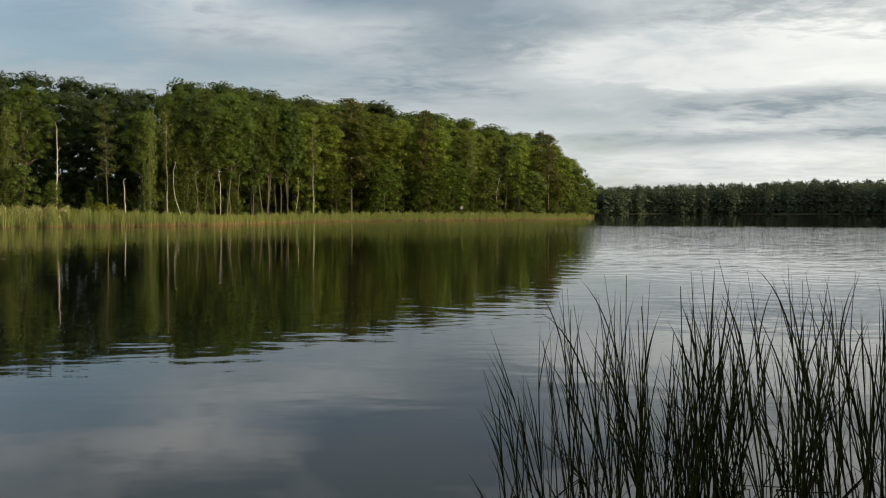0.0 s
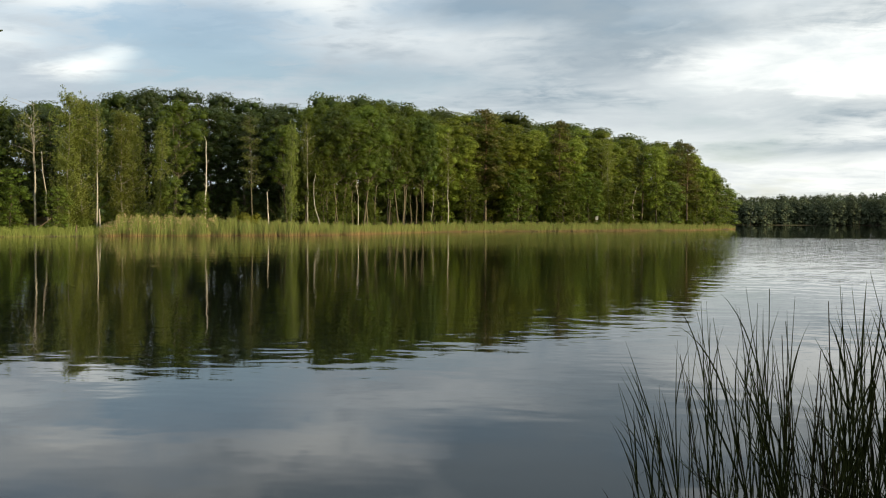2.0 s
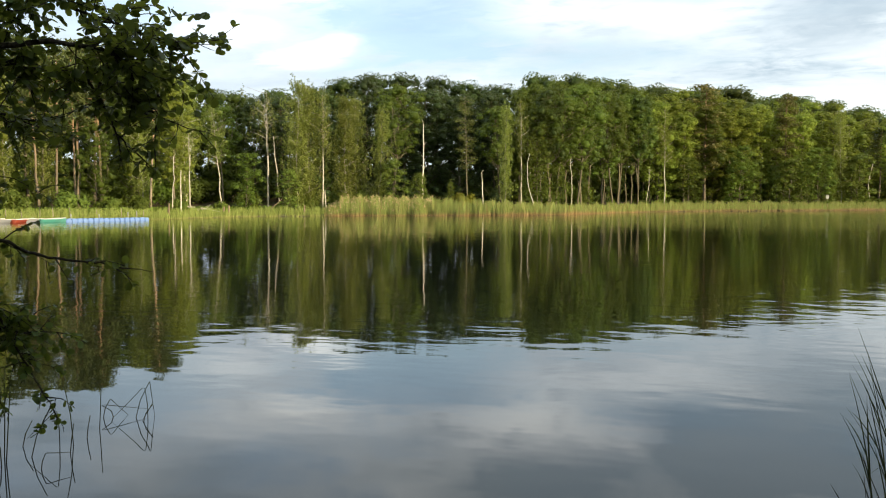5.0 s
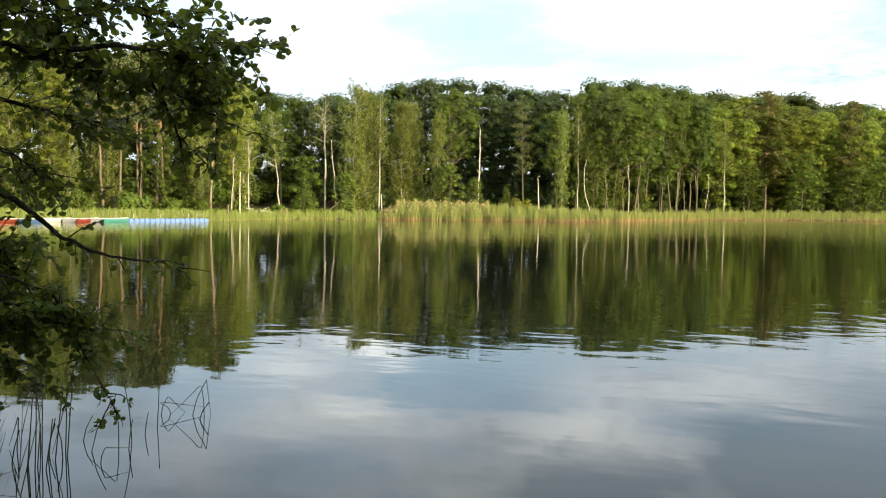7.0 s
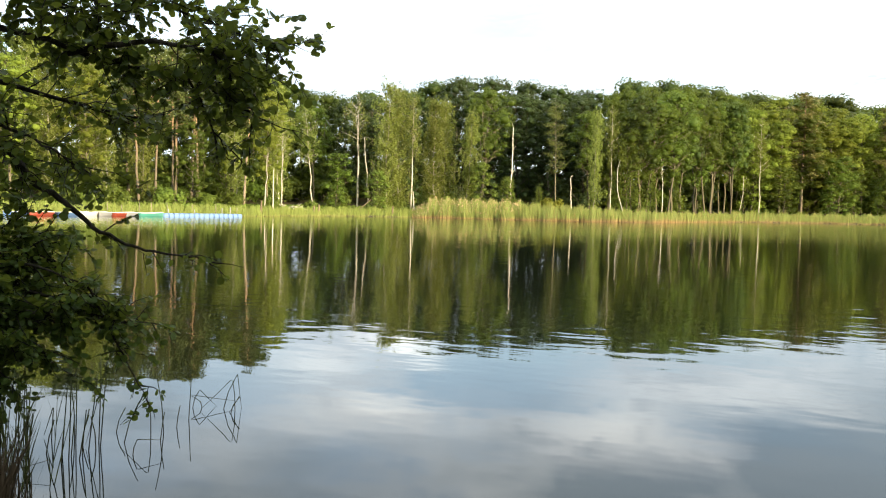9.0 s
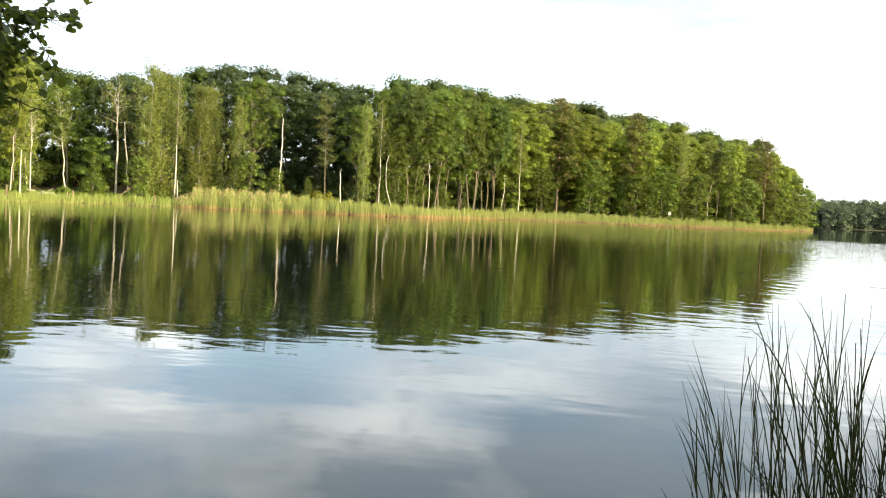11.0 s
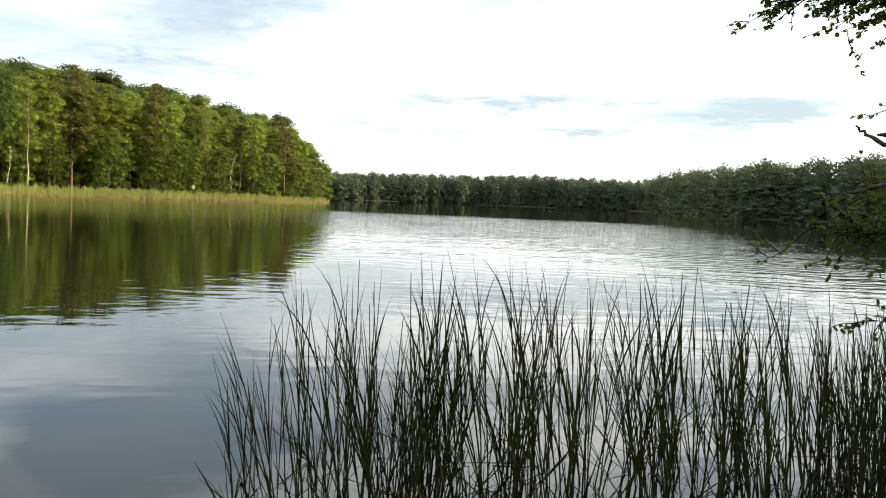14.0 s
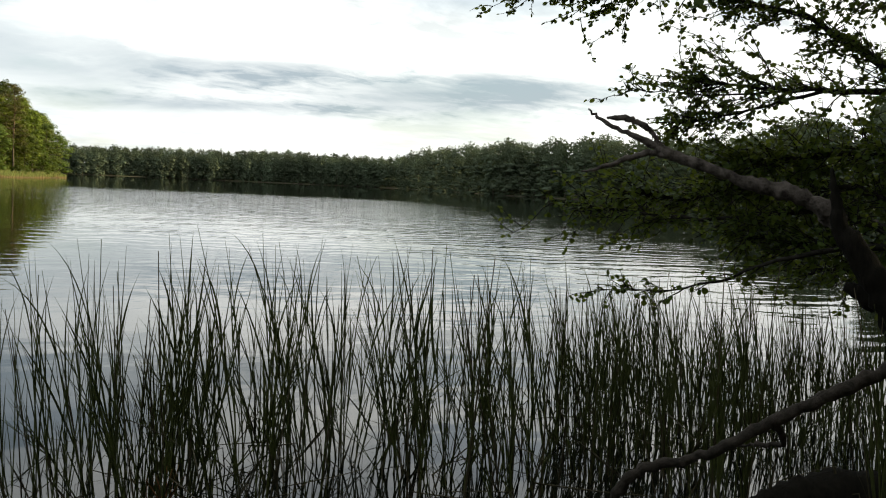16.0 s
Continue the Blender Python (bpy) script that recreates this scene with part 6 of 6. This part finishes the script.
def left_alder():
    r = 8.4
    b = Branchwork(7)
    foot = at(63, 10.0)
    b.limb([(foot.x, foot.y, 0.0), spot(62, -4, 9.8), spot(61, 6, 9.6), spot(61, 16, 9.5), spot(60, 28, 9.5)], (0.24, 0.19, 0.16, 0.12, 0.05), 9)
    main = b.limb([spot(61.5, 8, 9.6), spot(55.11, 9.22, 9.0), spot(49.70, 8.69, r), spot(47.70, 8.08, r), spot(45.60, 7.37, r), spot(43.19, 7.26, r), spot(41.29, 6.95, r), spot(39.39, 6.04, r), spot(38.29, 5.33, r), spot(37.29, 4.72, r)], (0.045, 0.034, 0.026, 0.021, 0.018, 0.015, 0.012, 0.009, 0.006, 0.004))
    upper = b.limb([spot(61, 14, 9.5), spot(54.09, 13.72, 9.0), spot(48.08, 12.50, r + 0.2), spot(43.07, 11.17, r), spot(41.07, 10.16, r), spot(38.77, 9.65, r), spot(37.0, 9.2, r), spot(36.1, 8.9, r)], (0.045, 0.036, 0.024, 0.015, 0.010, 0.007, 0.005, 0.003))
    mid = b.limb([spot(47.70, 7.78, r), spot(44.09, 8.77, r - 0.3), spot(40.08, 8.55, r - 0.4), spot(39.38, 7.74, r - 0.4), spot(37.98, 7.13, r - 0.3)], (0.03, 0.022, 0.015, 0.010, 0.005))
    hang = b.limb([spot(41.29, 6.95, r), spot(40.49, 5.54, r), spot(39.80, 3.73, r), spot(38.70, 2.73, r)], (0.014, 0.011, 0.008, 0.004), 5)
    low = b.limb([spot(60, 5, 9.4), spot(55.13, 4.21, 8.8), spot(51.43, 2.89, r), spot(50.34, 1.88, r), spot(49.44, 0.47, r), spot(47.64, -0.54, r), spot(46.45, -1.85, r), spot(44.65, -2.76, r), spot(42.45, -3.37, r), spot(40.84, -3.58, r), spot(37.94, -4.10, r)], (0.06, 0.05, 0.038, 0.034, 0.03, 0.024, 0.018, 0.013, 0.010, 0.007, 0.003))
    back = b.limb([spot(60, 10, 9.6), spot(54.12, 6.71, 9.6), spot(50.12, 5.69, 9.4), spot(46.11, 4.77, 9.2), spot(43.61, 4.36, 9.0)], (0.04, 0.03, 0.022, 0.014, 0.006))
    brow = b.limb([spot(61, 12, 9.5), spot(55.10, 11.02, 9.0), spot(51.09, 10.81, r + 0.3), spot(48.09, 10.39, r + 0.2), spot(45.58, 9.98, r)], (0.03, 0.024, 0.016, 0.010, 0.003))
    b.clothe(brow, 0.2, 1.0, 32, 0.6, 0.074, spread=0.85)
    crown = b.limb([spot(61, 17, 9.5), spot(55.08, 15.23, 8.8), spot(50.08, 12.81, r), spot(46.58, 10.79, r - 0.2), spot(44.58, 9.77, r - 0.2)], (0.035, 0.028, 0.02, 0.012, 0.004))
    curtain = b.limb([spot(60, 8, 9.4), spot(54.13, 4.81, 9.0), spot(50.63, 3.59, 8.8), spot(48.43, 2.37, 8.7), spot(46.93, 1.36, 8.7)], (0.03, 0.022, 0.015, 0.009, 0.003))
    b.clothe(curtain, 0.3, 1.0, 22, 0.55, spread=0.8)
    b.clothe(crown, 0.2, 1.0, 36, 0.6, 0.074, spread=0.85)
    b.clothe(upper, 0.2, 1.0, 40, 0.6, 0.074, spread=0.8, bias=(0, 0, 0.1))
    b.clothe(main, 0.25, 1.0, 50, 0.5, 0.074, spread=0.75, bias=(0, 0, 0.25))
    b.clothe(mid, 0.3, 1.0, 34, 0.5, 0.074, spread=0.8)
    b.clothe(hang, 0.2, 1.0, 9, 0.32, spread=0.5, gap=0.04)
    b.clothe(back, 0.2, 1.0, 30, 0.6, spread=0.6)
    b.clothe(low, 0.05, 0.45, 24, 0.5, spread=0.6)
    b.clothe(low, 0.5, 1.0, 9, 0.35, spread=0.5, gap=0.06, sub=1)
    thing = new("alder_tree")
    b.grow(thing)
    tagged(thing, "overhanging alder with round dark green leaves above water", "alder tree")
    # bush hanging to the water beside it
    b = Branchwork(8)
    root = at(58, 8.6)
    for az, el, rr in ((51.17, -3.83, 8.2), (49.67, -5.34, 8.0), (48.16, -4.04, 8.2), (46.66, -5.05, 7.9), (45.17, -6.67, 7.9), (47.68, -7.35, 7.7), (50.68, -7.84, 7.7), (44.17, -7.47, 7.9), (49.16, -3.04, 8.4), (52.3, -9.2, 7.8), (50.8, -10.3, 7.7), (48.6, -9.0, 7.7), (51.5, -6.2, 8.0)):
        line = b.limb([(root.x, root.y, 0.1), spot(55.18, -4.81, 8.4), spot((az + 54) / 2, el + 1.4, rr + 0.1), spot(az, el, rr)], (0.04, 0.028, 0.015, 0.005), 5)
        b.clothe(line, 0.35, 1.0, 27, 0.46, 0.058, 0.3, 0.7, 0.03)
    tail = b.limb([spot(46.66, -5.05, 7.9), spot(45.18, -8.07, 7.8), spot(44.09, -10.28, 7.8), spot(43.19, -12.19, 7.8)], (0.012, 0.009, 0.006, 0.003), 5)
    b.clothe(tail, 0.2, 1.0, 10, 0.25, 0.055, 0.4, 0.5, 0.04, 1)
    thing = new("alder_bush")
    b.grow(thing, 200)
    tagged(thing, "dense dark alder bush drooping toward the water", "bush")


left_alder()


def right_alder():
    r = 8.6
    b = Branchwork(17)
    foot = at(-61, 8.2)
    b.limb([(foot.x, foot.y, 0.0), spot(-60.5, -3, 8.4), spot(-60, 5, 8.6), spot(-60, 15, 8.8), spot(-59.15, 27.68, 8.8)], (0.22, 0.18, 0.15, 0.11, 0.05), 9)
    top = b.limb([spot(-60, 5, 8.6), spot(-55.20, 7.36, r), spot(-53.90, 8.46, r), spot(-51.00, 10.28, r), spot(-47.60, 11.09, r), spot(-43.90, 11.91, r), spot(-38.59, 12.09, r), spot(-35.28, 11.85, r)], (0.06, 0.045, 0.035, 0.022, 0.015, 0.011, 0.007, 0.003))
    roof = b.limb([spot(-60, 12, 8.8), spot(-55.11, 11.67, r), spot(-50.11, 12.29, r), spot(-45.10, 12.51, r), spot(-40.59, 11.73, r)], (0.05, 0.03, 0.02, 0.012, 0.004))
    mid = b.limb([spot(-60, 6.5, 8.6), spot(-55.29, 6.25, r), spot(-50.39, 6.27, r), spot(-47.08, 6.58, r), spot(-45.48, 6.69, r)], (0.045, 0.03, 0.018, 0.010, 0.004))
    reach = b.limb([spot(-52.09, 6.27, r), spot(-48.08, 5.08, r), spot(-45.67, 4.58, r), spot(-44.27, 4.29, r)], (0.018, 0.012, 0.008, 0.003), 5)
    far = b.limb([spot(-50.39, 6.27, r), spot(-46.08, 5.89, r), spot(-43.07, 6.20, r), spot(-41.07, 6.11, r)], (0.012, 0.008, 0.005, 0.002), 5)
    low = b.limb([spot(-60, -2, 8.3), spot(-55.77, -1.16, 8.4), spot(-52.07, -0.35, r), spot(-49.26, -0.74, r), spot(-44.65, -1.23, r), spot(-41.34, -0.81, r), spot(-37.03, -0.69, r)], (0.05, 0.04, 0.03, 0.022, 0.014, 0.008, 0.003))
    low2 = b.limb([spot(-60, -1, 8.3), spot(-54.08, 1.05, r + 0.4), spot(-49.07, 0.86, r + 0.5), spot(-45.05, -0.13, r + 0.5), spot(-42.05, 0.29, r + 0.4)], (0.04, 0.03, 0.02, 0.012, 0.004))
    spray = b.limb([spot(-60, -3, 8.2), spot(-55.77, -1.97, 8.0), spot(-50.96, -2.85, 7.8), spot(-47.95, -4.45, 7.8), spot(-44.23, -5.54, 7.8), spot(-40.32, -5.62, 7.8)], (0.035, 0.028, 0.018, 0.012, 0.007, 0.003), 5)
    thick = b.limb([spot(-60, 3, 8.6), spot(-55.09, 3.05, r + 0.3), spot(-51.08, 2.56, r + 0.3), spot(-47.57, 2.07, r + 0.2)], (0.04, 0.03, 0.018, 0.005))
    under = b.limb([spot(-60, -1, 8.4), spot(-56.07, -2.17, 8.5), spot(-52.06, -2.36, 8.5), spot(-48.56, -2.04, 8.6)], (0.035, 0.025, 0.015, 0.005))
    behind = b.limb([spot(-60, 1, 10.2), spot(-55.08, 0.84, 10.3), spot(-50.07, 0.26, 10.3), spot(-47.06, 0.07, 10.2)], (0.04, 0.03, 0.018, 0.005))
    beneath = b.limb([spot(-60, -3, 10.0), spot(-55.07, -3.57, 10.0), spot(-51.06, -3.76, 10.0)], (0.035, 0.022, 0.006))
    b.clothe(behind, 0.05, 1.0, 80, 0.7, 0.052, 0.15, 0.7, 0.044, 2, (-0.3, 0, 0))
    b.clothe(beneath, 0.05, 1.0, 44, 0.55, 0.050, 0.15, 0.6, 0.050, 2, (-0.3, 0, 0))
    out = (-0.5, 0.1, 0.0)
    b.clothe(thick, 0.1, 1.0, 100, 0.6, 0.050, 0.15, 0.6, 0.036, 2, (-0.3, 0, 0))
    b.clothe(under, 0.1, 1.0, 80, 0.5, 0.048, 0.15, 0.6, 0.038, 2, (-0.3, 0, 0))
    b.clothe(top, 0.12, 1.0, 89, 0.42, 0.043, 0.05, 0.34, 0.034, 2, (-0.45, 0.1, -0.18))
    b.clothe(roof, 0.05, 1.0, 96, 0.55, 0.043, 0.1, 0.5, 0.031, 2, out)
    b.clothe(mid, 0.05, 1.0, 59, 0.66, 0.043, 0.1, 0.42, 0.034, 2, out)
    b.clothe(reach, 0.1, 1.0, 29, 0.40, 0.043, 0.1, 0.42, 0.034, 2, out)
    b.clothe(far, 0.4, 1.0, 8, 0.32, 0.050, 0.1, 0.35, 0.045, 1, out)
    b.clothe(low, 0.15, 1.0, 56, 0.50, 0.048, 0.15, 0.45, 0.040, 2, out)
    b.clothe(low2, 0.10, 1.0, 105, 0.60, 0.048, 0.15, 0.5, 0.038, 2, out)
    b.clothe(spray, 0.55, 1.0, 16, 0.26, 0.050, 0.1, 0.35, 0.040, 1, out)
    b.clothe(spray, 0.1, 0.5, 8, 0.3, 0.050, 0.1, 0.5, 0.045, 1, out)
    # unseen boughs overhead, added to shade the bank and darken the water's reflection
    for el, reach_az in ((15.5, -42), (19, -44), (24, -41), (29, -45), (35, -42), (42, -46)):
        high = b.limb([spot(-60, min(el, 28), 8.8), spot(-56, el + 1, r), spot(-50, el + 2, r - 0.8), spot(reach_az, el + 1, r - 1.2)], (0.05, 0.035, 0.02, 0.006), 5)
        b.clothe(high, 0.1, 1.0, 26, 0.8, 0.085, 0.1, 0.7, 0.09, 2)
    thing = new("alder_tree")
    b.grow(thing)
    tagged(thing, "bank alder whose leafy branches hang dark against sky", "alder tree")


right_alder()


def gnarled(name, lines, mat, label, category):
    """A bare dead limb: knobbly tapering wood; the main limb and each fork are parts."""
    rng = np.random.default_rng(len(name) + len(lines))
    thing = new(name)
    for i, (pts, radii) in enumerate(lines):
        pts = np.array(pts, float)
        t = np.linspace(0, len(pts) - 1, (len(pts) - 1) * 6 + 1)
        line = np.column_stack([np.interp(t, range(len(pts)), pts[:, j]) for j in range(3)])
        for _ in range(3):
            line[1:-1] = (line[:-2] + 2 * line[1:-1] + line[2:]) / 4
        line[1:-1] += rng.normal(size=(len(line) - 2, 3)) * 0.006
        rad = np.interp(np.linspace(0, 1, len(line)), np.linspace(0, 1, len(radii)), radii) * (1 + rng.normal(size=len(line)) * 0.09)
        g = Geo()
        g.tube(line, rad, 12)
        ring = g.v[0]
        # ridges and dents in the weathered wood
        dents = np.array([noise.noise(Vector(v) * 9.0) for v in ring])[:, None]
        mids = np.repeat(line, 12, 0)
        g.v[0] = mids + (ring - mids) * (1 + 0.28 * dents)
        part("limb" if i == 0 else "fork", g, mat, thing)
    return tagged(thing, label, category)


def dead_wood():
    r = 8.0
    gnarled("dead_branch", (
        ([spot(a, e, r) for a, e in ((-53.47, -1.06), (-52.77, -0.45), (-51.37, 0.35), (-49.87, 0.66), (-48.57, 0.96), (-46.06, 1.88), (-43.96, 2.44), (-43.06, 2.99), (-41.36, 3.70), (-39.86, 4.31), (-39.06, 5.01))], (0.09, 0.085, 0.074, 0.066, 0.053, 0.042, 0.046, 0.034, 0.019, 0.016, 0.006)),
        ([spot(a, e, r) for a, e in ((-43.56, 2.79), (-42.86, 3.69), (-42.26, 4.20), (-41.36, 4.50), (-40.16, 4.51))], (0.03, 0.022, 0.028, 0.030, 0.012)),
        ([spot(a, e, r) for a, e in ((-43.86, 2.49), (-42.96, 2.59), (-41.45, 2.20), (-39.85, 1.50), (-38.84, 1.30))], (0.045, 0.030, 0.024, 0.016, 0.006))),
        WOOD_GREY, "bare grey dead branch with a forked broken tip", "branch")
    gnarled("broken_trunk", (
        ([spot(a, e, rr) for a, e, rr in ((-60.5, -15.5, 7.6), (-58.26, -9.39, 7.6), (-56.16, -5.38, 7.5), (-54.77, -3.07, 7.5), (-53.42, -1.26, 7.5), (-53.02, 0.55, 7.5), (-52.78, 2.00, 7.5))], (0.16, 0.13, 0.10, 0.088, 0.068, 0.035, 0.010)),
        ([spot(a, e, 7.7) for a, e in ((-57.57, -6.38), (-55.56, -5.17), (-53.86, -4.47))], (0.10, 0.09, 0.045))),
        BARK_BLACK, "dark leaning broken stem at the water's edge", "trunk")
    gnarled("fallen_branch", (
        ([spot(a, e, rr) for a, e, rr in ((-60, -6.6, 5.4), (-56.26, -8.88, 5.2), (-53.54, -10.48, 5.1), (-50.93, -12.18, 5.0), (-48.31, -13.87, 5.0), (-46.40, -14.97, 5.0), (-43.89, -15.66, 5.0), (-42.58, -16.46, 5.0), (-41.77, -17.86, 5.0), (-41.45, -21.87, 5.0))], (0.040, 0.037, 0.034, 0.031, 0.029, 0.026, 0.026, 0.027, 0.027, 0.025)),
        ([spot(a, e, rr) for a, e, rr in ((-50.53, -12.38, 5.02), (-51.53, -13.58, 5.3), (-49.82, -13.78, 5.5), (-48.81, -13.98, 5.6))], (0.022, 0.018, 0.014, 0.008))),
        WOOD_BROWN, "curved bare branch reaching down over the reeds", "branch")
    gnarled("sunken_log", (([spot(a, e, rr) for a, e, rr in ((-49.60, -17.39, 6.6), (-51.52, -16.59, 6.8), (-54.03, -15.80, 7.0), (-58.04, -15.20, 7.2))], (0.06, 0.13, 0.16, 0.17)),), BARK_BLACK, "dark sunken log lying at the water's edge", "log")


dead_wood()


def tussock():
    """Old reed stubble on a mound by the bank."""
    rng = np.random.default_rng(55)
    c = at(51.9, 6.0)
    k = 320
    p = np.column_stack([c.x + rng.normal(size=k) * 0.10, c.y + rng.normal(size=k) * 0.10, np.full(k, -0.05)])
    tagged(part("reed_tussock", blades(p, rng.uniform(0.35, 0.85, k), rng.uniform(0.01, 0.02, k), rng, 0.10), REED_STUB), "brown tussock of old reed stubble at the bank", "tussock")


tussock()


# ---- unseen woods added on the bank behind the eye, to shade it ----
def shade_woods():
    rng = np.random.default_rng(66)
    for x, y, h, kind in ((9.5, 2.0, 12, "alder_a"), (8.0, -1.0, 11, "alder_a"), (5.5, -3.5, 11, "alder_a"), (1.5, -4.5, 11, "alder_a"), (-4.5, -4.0, 11, "alder_a"), (-9.5, -1.0, 12, "alder_a"), (-12.5, 2.5, 11, "alder_a"), (20, 6.0, 14, "wood_b"), (27, 8.5, 15, "wood_b"), (37, 11, 16, "wood_b"), (48, 9, 17, "wood_b"), (14.5, 3.0, 13, "wood_b"), (30, 3, 16, "wood_b"), (12, -1.5, 13, "alder_a"), (15, 1.0, 15, "wood_b"), (19, -4, 16, "wood_b"), (10, -6, 14, "wood_b"), (14, -9, 16, "wood_b"), (24, -1, 16, "wood_b"), (28, -8, 17, "wood_b"), (7, -10, 15, "wood_b"), (20, -12, 16, "wood_b"), (34, -4, 17, "wood_b"), (2, -9, 14, "wood_b"), (-5, -8, 14, "wood_b"), (-12, -9, 15, "wood_b"), (42, -9, 17, "wood_b"), (-20, -12, 16, "wood_b"), (52, -13, 17, "wood_b")):
        plant(kind, x, y, h, rng.uniform(0, 360), 1.15, "woods on the near bank")


shade_woods()
